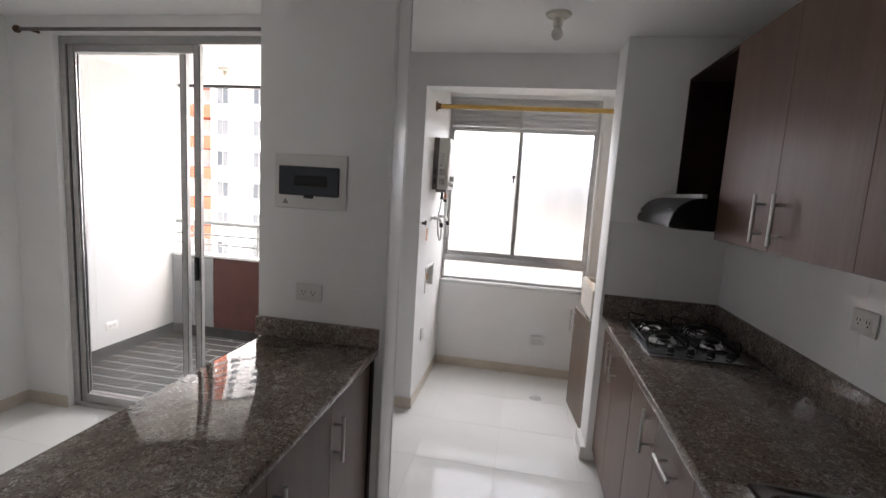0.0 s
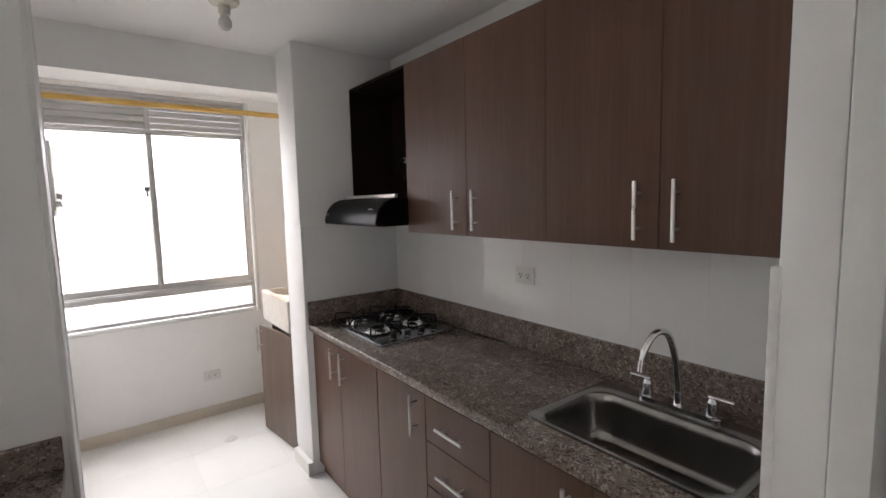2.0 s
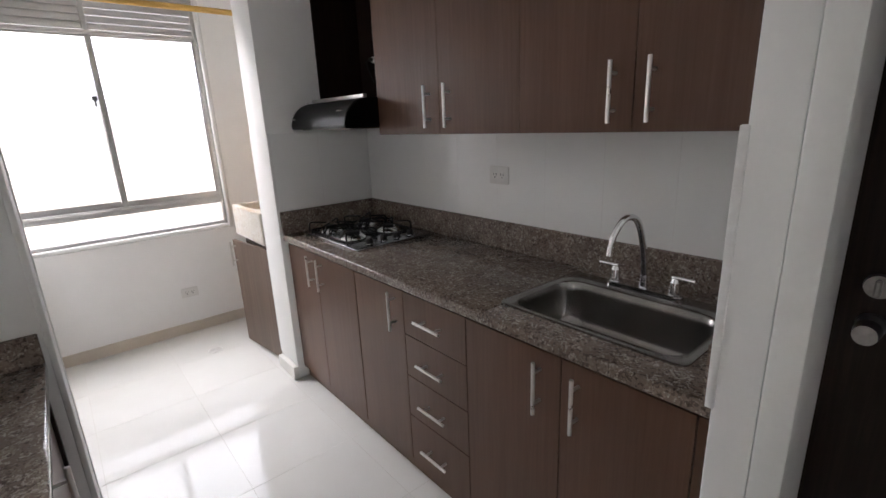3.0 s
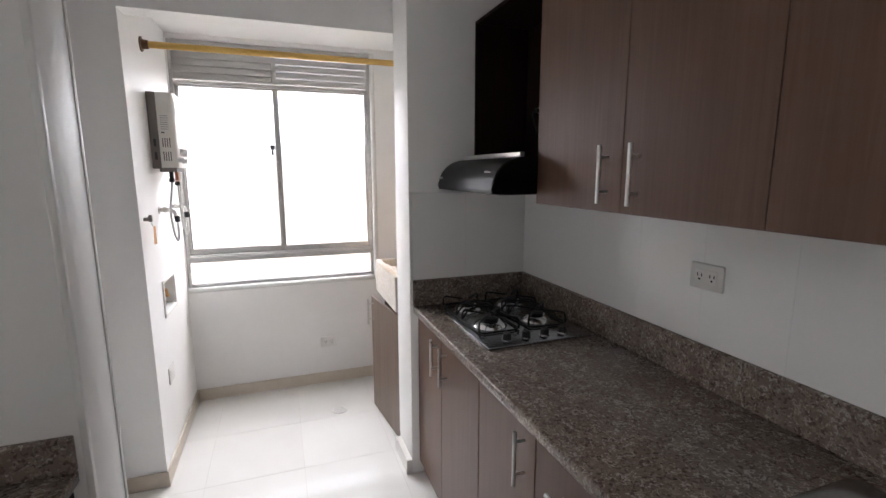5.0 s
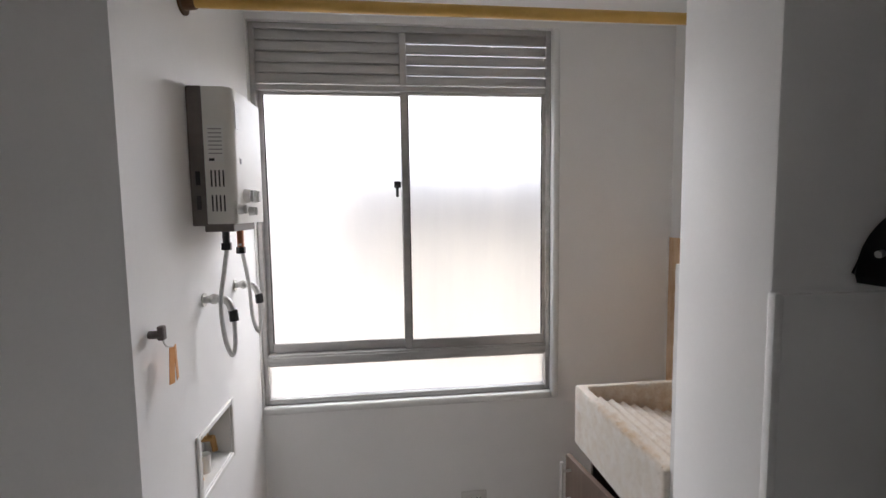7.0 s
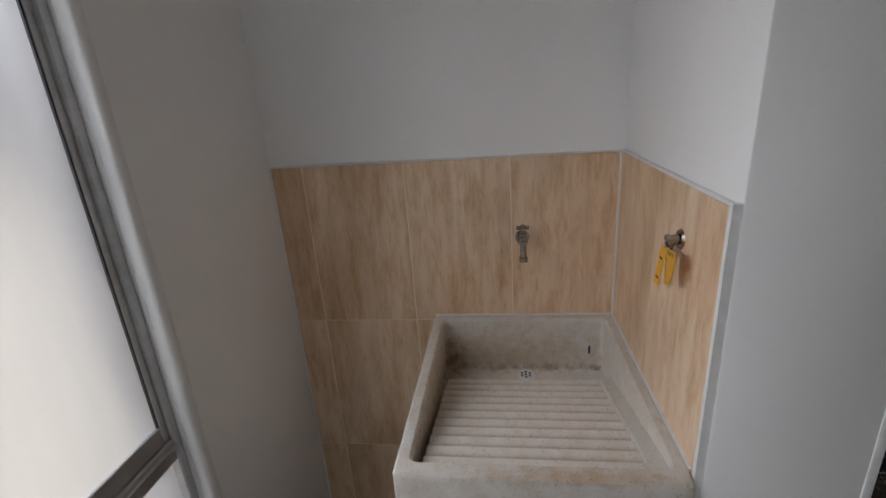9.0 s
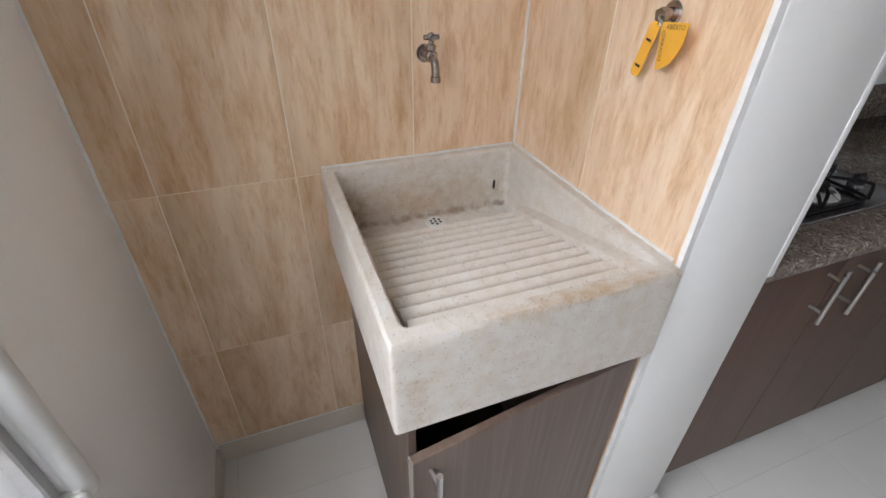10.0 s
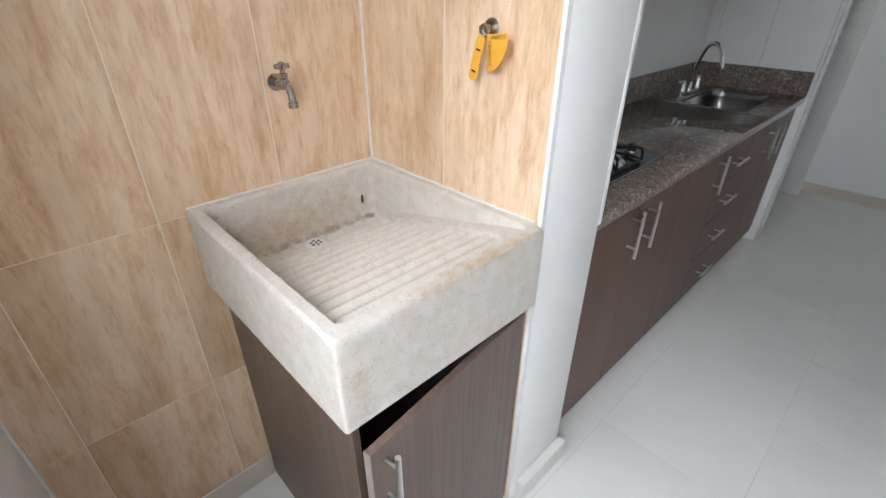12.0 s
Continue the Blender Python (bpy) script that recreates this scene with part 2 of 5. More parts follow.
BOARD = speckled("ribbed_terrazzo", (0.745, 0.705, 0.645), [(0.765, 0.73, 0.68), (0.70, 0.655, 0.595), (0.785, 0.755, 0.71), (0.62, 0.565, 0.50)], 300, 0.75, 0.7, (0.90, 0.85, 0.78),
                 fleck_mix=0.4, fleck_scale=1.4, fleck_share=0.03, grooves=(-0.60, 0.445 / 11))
STEEL = surface("brushed_steel", (0.26, 0.25, 0.24), (0.36, 0.35, 0.34), 9, 0.24, 1.0, (1, 1, 1), 0.0, rough_var=0.05)
HOB_STEEL = surface("satin_hob_steel", (0.38, 0.395, 0.42), (0.47, 0.485, 0.51), 7, 0.24, 1.0, bump=0.0, rough_var=0.05)
BURNER = surface("polished_burner", (0.80, 0.80, 0.81), (0.92, 0.92, 0.93), 30, 0.17, 1.0, bump=0.0, rough_var=0.05)
DULL_METAL = surface("dull_metal", (0.20, 0.19, 0.185), (0.28, 0.27, 0.26), 30, 0.3, 1.0)
TAP_CHROME = surface("aged_chrome", (0.30, 0.265, 0.24), (0.46, 0.42, 0.39), 60, 0.16, 1.0)
CHROME = simple("chrome", (0.75, 0.75, 0.76), 0.1, 1.0)
SATIN = surface("satin_nickel", (0.60, 0.59, 0.57), (0.70, 0.69, 0.67), 20, 0.3, 1.0, bump=0.02)
ALU = surface("aluminium", (0.42, 0.415, 0.405), (0.54, 0.535, 0.525), 5, 0.38, 0.85, (1, 1, 6), 0.03)
ALU_GAP = simple("frame_gasket", (0.03, 0.03, 0.03), 0.6)
BLACK_ENAMEL = surface("black_enamel", (0.004, 0.004, 0.0045), (0.007, 0.007, 0.008), 8, 0.3, bump=0.02)
BLACK_ENAMEL.node_tree.nodes["Principled BSDF"].inputs["Specular IOR Level"].default_value = 0.14
CAST = surface("black_iron", (0.004, 0.004, 0.004), (0.009, 0.009, 0.009), 40, 0.42, bump=0.1)
CAST.node_tree.nodes["Principled BSDF"].inputs["Specular IOR Level"].default_value = 0.25
BLACK_PLASTIC = surface("black_plastic", (0.006, 0.006, 0.0065), (0.012, 0.012, 0.0125), 30, 0.4)
WHITE_PLASTIC = surface("white_plastic", (0.72, 0.71, 0.68), (0.78, 0.77, 0.74), 6, 0.4, bump=0.01)
CREAM = surface("cream_enamel", (0.72, 0.70, 0.645), (0.78, 0.76, 0.71), 4, 0.3, bump=0.01)
HEATER_BACK = surface("grey_brown_steel", (0.14, 0.12, 0.11), (0.2, 0.175, 0.16), 8, 0.5)
PRINT = simple("print_grey", (0.30, 0.29, 0.28), 0.6)
INK = simple("ink", (0.02, 0.02, 0.02), 0.6)
GREY_PLASTIC = simple("smoked_plastic", (0.055, 0.062, 0.075), 0.22)
YELLOW_ROD = surface("yellow_rod", (0.55, 0.33, 0.07), (0.66, 0.43, 0.12), 6, 0.4, bump=0.03)
BRASS = simple("brass", (0.45, 0.28, 0.12), 0.35, 1.0)
DARK_BRASS = surface("tarnished_brass", (0.10, 0.055, 0.03), (0.20, 0.12, 0.07), 30, 0.45, 0.8)
YELLOW_TAG = surface("yellow_card", (0.74, 0.36, 0.03), (0.82, 0.45, 0.05), 10, 0.5)
ORANGE_TAG = surface("orange_card", (0.72, 0.32, 0.10), (0.80, 0.42, 0.16), 10, 0.5)
PORCELAIN = surface("porcelain", (0.72, 0.68, 0.58), (0.80, 0.76, 0.66), 8, 0.25, bump=0.0)
BULB = simple("opal_bulb", (0.82, 0.8, 0.75), 0.25, Transmission_Weight=0.2)
HOSE = surface("white_hose", (0.6, 0.6, 0.58), (0.74, 0.74, 0.72), 60, 0.45)
COPPER = simple("copper", (0.45, 0.2, 0.12), 0.4, 1.0)
DECK = surface("grey_deck_tile", (0.035, 0.035, 0.034), (0.07, 0.069, 0.066), 5, 0.8, stretch=(1, 5, 1), spread=5.0)
DECK_GROUT = surface("pale_grout", (0.40, 0.395, 0.385), (0.50, 0.495, 0.485), 30, 0.8)
MAROON = surface("maroon_render", (0.075, 0.026, 0.02), (0.105, 0.037, 0.029), 4, 0.7, bump=0.1)
GREY_RENDER = surface("grey_render", (0.26, 0.26, 0.26), (0.33, 0.33, 0.33), 4, 0.8, bump=0.1)
RAIL_METAL = surface("grey_rail_paint", (0.42, 0.43, 0.42), (0.5, 0.51, 0.5), 10, 0.4, bump=0.02)
FACADE = surface("white_facade", (0.62, 0.62, 0.61), (0.72, 0.72, 0.71), 0.3, 0.8, bump=0.05, fine=4)
ORANGE_BRICK = surface("orange_render", (0.33, 0.085, 0.045), (0.40, 0.115, 0.065), 0.8, 0.8, fine=5)
FAR_CURTAIN = surface("curtained_pane", (0.10, 0.11, 0.12), (0.20, 0.205, 0.21), 3, 0.3, stretch=(4, 1, 0.3), bump=0.0)
FAR_GLASS = simple("far_window_glass", (0.09, 0.10, 0.11), 0.2)
EARTH = surface("ground", (0.26, 0.26, 0.22), (0.38, 0.36, 0.33), 0.05, 0.9, fine=1.0)
CLEAR = simple("clear_glass", (1, 1, 1), 0.0, IOR=1.45, Transmission_Weight=1.0)
FROSTED = simple("frosted_glass", (0.40, 0.405, 0.415), 0.5, IOR=1.3, Transmission_Weight=1.0)
nt = FROSTED.node_tree
streaks = ramp(nt, noise_tex(nt, coords(nt, (1, 1, 0.12)), 7.0, 4.0, 0.6).outputs["Fac"], [(0.35, (0.365, 0.372, 0.385)), (0.65, (0.425, 0.428, 0.432))])
nt.links.new(streaks.outputs[0], nt.nodes["Principled BSDF"].inputs["Base Color"])

# ---- builders ----
ORIGIN = {}


def thing(name, at, label="", category="", group="", kind=""):
    ob = new(name)
    ob.empty_display_size = 0.05
    ob.location = at
    ORIGIN[ob] = Vector(at)
    return tagged(ob, label, category, group, kind)


def link_mesh(name, bm, material, smooth=None):
    me = bpy.data.meshes.new(name)
    bmesh.ops.recalc_face_normals(bm, faces=bm.faces[:])
    bm.to_mesh(me)
    bm.free()
    me.materials.append(material)
    if smooth is not None:
        me.polygons.foreach_set("use_smooth", [True] * len(me.polygons))
        me.set_sharp_from_angle(angle=radians(smooth))
    return new(name, me)


def part(name, bm, material, parent=None, label="", smooth=35):
    ob = link_mesh(name, bm, material, smooth)
    if parent is not None:
        ob.parent = parent
        if parent in ORIGIN:
            ob.matrix_parent_inverse = Matrix.Translation(-ORIGIN[parent])
    return tagged(ob, label)


def block(bm, x0, x1, y0, y1, z0, z1, bevel=0.0, seg=1):
    r = bmesh.ops.create_cube(bm, size=1.0)
    vs = r["verts"]
    bmesh.ops.scale(bm, vec=(abs(x1 - x0), abs(y1 - y0), abs(z1 - z0)), verts=vs)
    bmesh.ops.translate(bm, vec=((x0 + x1) / 2, (y0 + y1) / 2, (z0 + z1) / 2), verts=vs)
    if bevel:
        es = list({e for v in vs for e in v.link_edges})
        bmesh.ops.bevel(bm, geom=es, offset=bevel, segments=seg, profile=0.5, affect="EDGES")
    return bm


def cube(x0, x1, y0, y1, z0, z1, bevel=0.0, seg=1):
    return block(bmesh.new(), x0, x1, y0, y1, z0, z1, bevel, seg)


def rod(bm, a, b, r, r2=None, seg=14):
    a, b = Vector(a), Vector(b)
    d = b - a
    m = Matrix.Translation((a + b) / 2) @ d.to_track_quat("Z", "Y").to_matrix().to_4x4()
    bmesh.ops.create_cone(bm, cap_ends=True, segments=seg, radius1=r, radius2=r if r2 is None else r2, depth=d.length, matrix=m)
    return bm


def ball(bm, c, r, scale=(1, 1, 1), seg=14):
    m = Matrix.Translation(c) @ Matrix.Diagonal((*scale, 1))
    bmesh.ops.create_uvsphere(bm, u_segments=seg, v_segments=max(6, seg // 2 + 2), radius=r, matrix=m)
    return bm


def tube(bm, pts, r, seg=10, closed=False):
    """A round bar along a line of points."""
    pts = [Vector(p) for p in pts]
    n = len(pts)
    rings, side = [], None
    for i, p in enumerate(pts):
        a = pts[(i - 1) % n] if closed or i > 0 else p
        b = pts[(i + 1) % n] if closed or i < n - 1 else p
        d = (b - a).normalized()
        if side is None:
            side = d.orthogonal().normalized()
        side = (side - d * side.dot(d)).normalized()
        up = d.cross(side)
        rings.append([bm.verts.new(p + r * (math.cos(k * math.tau / seg) * side + math.sin(k * math.tau / seg) * up)) for k in range(seg)])
    for i in range(n if closed else n - 1):
        p, q = rings[i], rings[(i + 1) % n]
        for k in range(seg):
            bm.faces.new((p[k], p[(k + 1) % seg], q[(k + 1) % seg], q[k]))
    if not closed:
        bm.faces.new(rings[0][::-1])
        bm.faces.new(rings[-1])
    return bm


def curve_pts(keys, steps=8):
    """Smooth points through a few keys (Catmull-Rom)."""
    ks = [Vector(k) for k in keys]
    out = []
    for i in range(len(ks) - 1):
        a, b = ks[max(i - 1, 0)], ks[i]
        c, d = ks[i + 1], ks[min(i + 2, len(ks) - 1)]
        for s in range(steps):
            t = s / steps
            out.append(0.5 * ((2 * b) + (c - a) * t + (2 * a - 5 * b + 4 * c - d) * t * t + (3 * b - a - 3 * c + d) * t ** 3))
    out.append(ks[-1])
    return out


def lathe(bm, c, profile, seg=28):
    """A profile of (radius, height) points turned about an upright axis, closed below and above."""
    rings = [[bm.verts.new((c[0] + r * math.cos(k * math.tau / seg), c[1] + r * math.sin(k * math.tau / seg), z)) for k in range(seg)] for r, z in profile]
    for p, q in zip(rings, rings[1:]):
        for k in range(seg):
            bm.faces.new((p[k], p[(k + 1) % seg], q[(k + 1) % seg], q[k]))
    bm.faces.new(rings[0][::-1])
    bm.faces.new(rings[-1])
    return bm


def prism(bm, outline, axis, lo, hi):
    """An outline in two coordinates drawn out along the third axis (0, 1 or 2)."""
    def put(p, w):
        c = list(p)
        c.insert(axis, w)
        return bm.verts.new(c)
    a = [put(p, lo) for p in outline]
    b = [put(p, hi) for p in outline]
    n = len(a)
    bm.faces.new(a[::-1])
    bm.faces.new(b)
    for i in range(n):
        bm.faces.new((a[i], a[(i + 1) % n], b[(i + 1) % n], b[i]))
    return bm


def rounded(x0, x1, y0, y1, r, seg=5):
    """The outline of a rectangle with round corners."""
    pts = []
    for cx, cy, a in ((x1 - r, y1 - r, 0), (x0 + r, y1 - r, 90), (x0 + r, y0 + r, 180), (x1 - r, y0 + r, 270)):
        for k in range(seg + 1):
            w = radians(a + 90 * k / seg)
            pts.append((cx + r * math.cos(w), cy + r * math.sin(w)))
    return pts


def roughen(bm, longer, cuts, amount, above=-1.0):
    """Split the long edges and shift their points a little, as on worn stone or hand-laid filler."""
    es = [e for e in bm.edges if e.calc_length() > longer]
    bmesh.ops.subdivide_edges(bm, edges=es, cuts=cuts, use_grid_fill=True)
    for v in bm.verts:
        if v.co.z > above:
            v.co += amount * noise.noise_vector(v.co * 55.0)
    return bm


def structure(name, bm, material, label="", smooth=None):
    ob = link_mesh(name, bm, material, smooth)
    return tagged(ob, label, kind="structure")


def piece(name, mesh, parent, at):
    ob = new(name, mesh)
    ob.location = at
    ob.parent = parent
    return ob


def tile_mesh(name, sx, sy, sz, material, bevel=0.0015):
    bm = cube(-sx / 2, sx / 2, -sy / 2, sy / 2, -sz / 2, sz / 2)
    if bevel:
        bmesh.ops.bevel(bm, geom=bm.edges[:], offset=bevel, segments=1, affect="EDGES")
    me = bpy.data.meshes.new(name)
    bm.to_mesh(me)
    bm.free()
    me.materials.append(material)
    return me


# ---- the plan ----
CEILING = 2.44
LAUNDRY_CEILING = 2.372
EAST, PIER_N, NORTH = 0.0, 0.25, 1.235
PIER_X = -0.62
COL_Y, LAUNDRY_W = 0.32, -1.79
SOUTH_END = -2.23
LIVE_W, LIVE_S, LIVE_N = -4.25, -3.45, -0.33

# walls
structure("wall_east", cube(EAST, 0.15, LIVE_S, NORTH, -0.02, CEILING), PAINT, "white painted kitchen wall")
bm = bmesh.new()
WX0, WX1, WZ0, WZ1 = -1.785, -0.55, 0.785, 2.345
block(bm, -2.19, WX0, NORTH, NORTH + 0.14, -0.02, CEILING)
block(bm, WX1, 0.15, NORTH, NORTH + 0.14, -0.02, CEILING)
block(bm, WX0, WX1, NORTH, NORTH + 0.14, -0.02, WZ0)
block(bm, WX0, WX1, NORTH, NORTH + 0.14, WZ1, CEILING)
structure("wall_north", bm, PAINT, "white painted laundry wall round the window")
bm = bmesh.new()
VY0, VY1, VZ0, VZ1 = 0.61, 0.86, 0.80, 0.965
block(bm, -2.19, LAUNDRY_W - 0.09, COL_Y, NORTH, -0.02, CEILING)
block(bm, LAUNDRY_W - 0.09, LAUNDRY_W, COL_Y, VY0, -0.02, CEILING)
block(bm, LAUNDRY_W - 0.09, LAUNDRY_W, VY1, NORTH, -0.02, CEILING)
block(bm, LAUNDRY_W - 0.09, LAUNDRY_W, VY0, VY1, -0.02, VZ0)
block(bm, LAUNDRY_W - 0.09, LAUNDRY_W, VY0, VY1, VZ1, CEILING)
structure("wall_laundry_west", bm, PAINT, "white painted wall that carries the water heater")
structure("wall_nook_west", cube(-2.19, -2.11, -0.77, COL_Y, -0.02, CEILING), PAINT, "white painted wall of the fridge nook")
structure("wall_stub", cube(-2.19, -1.618, -0.955, -0.77, -0.02, CEILING, 0.008, 2), PAINT, "white painted stub wall at the end of the bar", 40)
structure("wall_pier", cube(PIER_X, EAST, 0.0, PIER_N, -0.02, CEILING, 0.006, 2), PAINT, "white painted pier between kitchen and laundry", 40)
structure("wall_lintel", cube(LAUNDRY_W, EAST, COL_Y, COL_Y + 0.12, 2.23, CEILING), PAINT, "white painted lintel over the laundry opening")
structure("wall_kitchen_end", cube(-0.62, EAST, -2.31, SOUTH_END, -0.02, CEILING, 0.006, 2), PAINT, "white painted wall at the end of the worktop", 40)
structure("wall_south", cube(LIVE_W - 0.15, 0.15, LIVE_S - 0.15, LIVE_S, -0.02, CEILING), PAINT, "white painted wall of the entrance")
structure("wall_west", cube(LIVE_W - 0.15, LIVE_W, LIVE_S, LIVE_N, -0.02, CEILING), PAINT, "white painted living room wall")
bm = bmesh.new()
SX0, SX1, SZ1 = -3.93, -2.25, 2.34
block(bm, LIVE_W - 0.15, SX0, LIVE_N, LIVE_N + 0.14, -0.02, CEILING)
block(bm, SX1, -2.19, LIVE_N, LIVE_N + 0.14, -0.02, CEILING)
block(bm, SX0, SX1, LIVE_N, LIVE_N + 0.14, SZ1, CEILING)
structure("wall_balcony_door", bm, PAINT, "white painted wall round the sliding door")
structure("wall_balcony_west", cube(-4.65, -4.5, LIVE_N + 0.14, 1.40, -0.1, 2.43), FACADE, "white rendered balcony wall")
bm = cube(LIVE_W - 0.15, 0.15, LIVE_S - 0.15, LIVE_N + 0.14, CEILING, CEILING + 0.15)
block(bm, -2.19, 0.15, LIVE_N + 0.14, NORTH + 0.14, CEILING, CEILING + 0.15)
structure("ceiling", bm, CEIL, "white painted ceiling")
structure("ceiling_laundry", cube(LAUNDRY_W, EAST, COL_Y + 0.12, NORTH, LAUNDRY_CEILING, CEILING), CEIL, "lowered white ceiling of the laundry")
structure("ceiling_balcony", cube(-4.65, -2.19, LIVE_N + 0.14, 1.42, 2.42, 2.57), CEIL, "white balcony ceiling")
bm = cube(LIVE_W - 0.15, 0.15, LIVE_S - 0.15, LIVE_N + 0.14, -0.15, -0.0007)
block(bm, -2.19, 0.15, LIVE_N + 0.14, NORTH + 0.14, -0.15, -0.0007)
floor = structure("floor", bm, GROUT, "beige polished floor tiles with thin joints")
deck = structure("balcony_floor", cube(-4.65, -2.19, LIVE_N + 0.14, 1.42, -0.2, -0.0295), DECK_GROUT, "grey plank tiles of the balcony with pale joints")
structure("ground", cube(-400, 400, -400, 400, -17, -16), EARTH, "far ground below the building")

# ---- window of the laundry ----
win = thing("window_1", (-1.17, NORTH + 0.05, WZ0), "aluminium sliding window with frosted panes and louvres above", "window", kind="structure")
FY0, FY1 = NORTH + 0.022, NORTH + 0.068
bm = bmesh.new()
for x0, x1, z0, z1 in ((WX0, WX0 + 0.02, WZ0, WZ1), (WX1 - 0.022, WX1, WZ0, WZ1), (WX0 + 0.02, WX1 - 0.022, WZ0, WZ0 + 0.024),
                       (WX0 + 0.02, WX1 - 0.022, WZ1 - 0.024, WZ1), (WX0 + 0.02, WX1 - 0.022, 2.082, 2.108), (WX0 + 0.02, WX1 - 0.022, 0.950, 1.0)):
    block(bm, x0, x1, FY0, FY1, z0, z1, 0.003)
block(bm, -1.195, -1.165, FY0 + 0.005, FY1 - 0.004, 2.108, WZ1 - 0.024, 0.003)
part("window_frame", bm, ALU, win)
block(bm := bmesh.new(), WX0 + 0.02, WX1 - 0.02, FY0 - 0.008, FY0 + 0.03, 0.972, 0.990, 0.002)
part("track_lip", bm, ALU, win)
part("window_sill", cube(WX0, WX1 - 0.003, NORTH - 0.014, FY0, WZ0 - 0.03, WZ0 + 0.003, 0.012, 3), TRIM_PAINT, win, "white painted plaster sill")
part("reveal", cube(WX1 - 0.002, WX1 + 0.030, NORTH - 0.014, NORTH + 0.02, WZ0 - 0.03, WZ1, 0.012, 3), TRIM_PAINT, win, "white plaster edge")
for x0, x1, yo in ((WX0 + 0.008, -1.160, 0.030), (-1.193, WX1 - 0.006, 0.008)):
    y0 = FY0 + yo
    bm = bmesh.new()
    block(bm, x0, x0 + 0.03, y0, y0 + 0.016, 1.0, 2.09, 0.002)
    block(bm, x1 - 0.03, x1, y0, y0 + 0.016, 1.0, 2.09, 0.002)
    block(bm, x0 + 0.03, x1 - 0.03, y0, y0 + 0.016, 1.0, 1.04, 0.002)
    block(bm, x0 + 0.03, x1 - 0.03, y0, y0 + 0.016, 2.072, 2.09, 0.002)
    sash = part("sash", bm, ALU, win)
    pane = part("pane", cube(x0 + 0.028, x1 - 0.028, y0 + 0.005, y0 + 0.010, 1.035, 2.076), FROSTED, sash, "frosted glass pane", None)
    pane.visible_shadow = False
    bm = bmesh.new()
    for a, b in ((x0 + 0.03, x0 + 0.034), (x1 - 0.034, x1 - 0.03)):
        block(bm, a, b, y0 + 0.001, y0 + 0.005, 1.04, 2.072)
    part("gasket", bm, ALU_GAP, sash, smooth=None)
low = part("pane", cube(WX0 + 0.015, WX1 - 0.017, FY0 + 0.02, FY0 + 0.025, WZ0 + 0.02, 0.956), FROSTED, win, "frosted glass pane", None)
low.visible_shadow = False
bm = rod(bmesh.new(), (-1.213, FY0 + 0.012, 1.70), (-1.213, FY0 - 0.014, 1.70), 0.009)
block(bm, -1.219, -1.207, FY0 - 0.020, FY0 - 0.010, 1.652, 1.703, 0.003)
block(bm, -1.226, -1.198, FY0 - 0.008, FY0 + 0.008, 1.690, 1.718, 0.003)
part("latch", bm, BLACK_PLASTIC, win, "black sash latch")
# five overlapping louvre blades a side, each with a turned-in lip; one set stands a little open
for x0, x1, shut in ((WX0 + 0.016, -1.192, 0.054), (-1.168, WX1 - 0.018, 0.0425)):
    for k in range(5):
        z, y = 2.110 + k * 0.0425, FY0 + 0.006
        bm = prism(bmesh.new(), [(y + 0.0125, z + shut), (y + 0.0145, z + shut - 0.001), (y + 0.011, z + 0.004), (y + 0.009, z), (y - 0.001, z),
                                 (y - 0.002, z + 0.005), (y + 0.001, z + 0.007), (y + 0.006, z + 0.008)], 0, x0, x1)
        part("slat", bm, ALU, win, smooth=None)

# ---- clothes rod ----
ro = thing("clothes_rod", (-0.9, 0.67, 2.16), "yellow clothes rod fixed wall to wall below the ceiling", "rod")
part("pole", rod(bmesh.new(), (LAUNDRY_W, 0.67, 2.165), (EAST, 0.67, 2.165), 0.0165, seg=16), YELLOW_ROD, ro)
for x, d in ((LAUNDRY_W, 1), (EAST, -1)):
    bm = rod(bmesh.new(), (x, 0.67, 2.165), (x + d * 0.006, 0.67, 2.165), 0.036, seg=18)
    rod(bm, (x + d * 0.006, 0.67, 2.165), (x + d * 0.035, 0.67, 2.165), 0.024, 0.02, seg=18)
    part("flange", bm, DARK_BRASS, ro, "tarnished brass flange")

# ---- water heater ----
he = thing("water_heater", (LAUNDRY_W, 0.77, 1.75), "cream gas water heater on the laundry wall", "water heater")
HY0, HY1, HZ0, HZ1, HX = 0.652, 0.945, 1.555, 1.94, LAUNDRY_W
part("back_plate", cube(HX + 0.001, HX + 0.042, HY0, HY1, HZ0 + 0.005, HZ1, 0.003), HEATER_BACK, he, "grey brown steel back box")
ov = rounded(HX + 0.0, HX + 0.120, HY0 - 0.001, HY1 + 0.001, 0.028, 6)
ov = [(max(px, HX + 0.042), py) for px, py in ov]
seen, clean = set(), []
for p in ov:
    k = (round(p[0], 4), round(p[1], 4))
    if k not in seen:
        seen.add(k)
        clean.append(p)
bm = prism(bmesh.new(), clean, 2, HZ0 + 0.01, HZ1 - 0.002)
cover = part("cover", bm, CREAM, he, smooth=30)
for row in range(2):
    for k in range(4):
        x = HX + 0.056 + k * 0.0105
        z = 1.60 + row * 0.068
        part("vent_slot", cube(x, x + 0.004, HY0 - 0.002, HY0 + 0.002, z, z + 0.045), INK, cover, smooth=None)
for z in (1.605, 1.672):
    part("side_hole", cube(HX + 0.016, HX + 0.028, HY0 - 0.0015, HY0 + 0.002, z, z + 0.038, 0.001), INK, he)
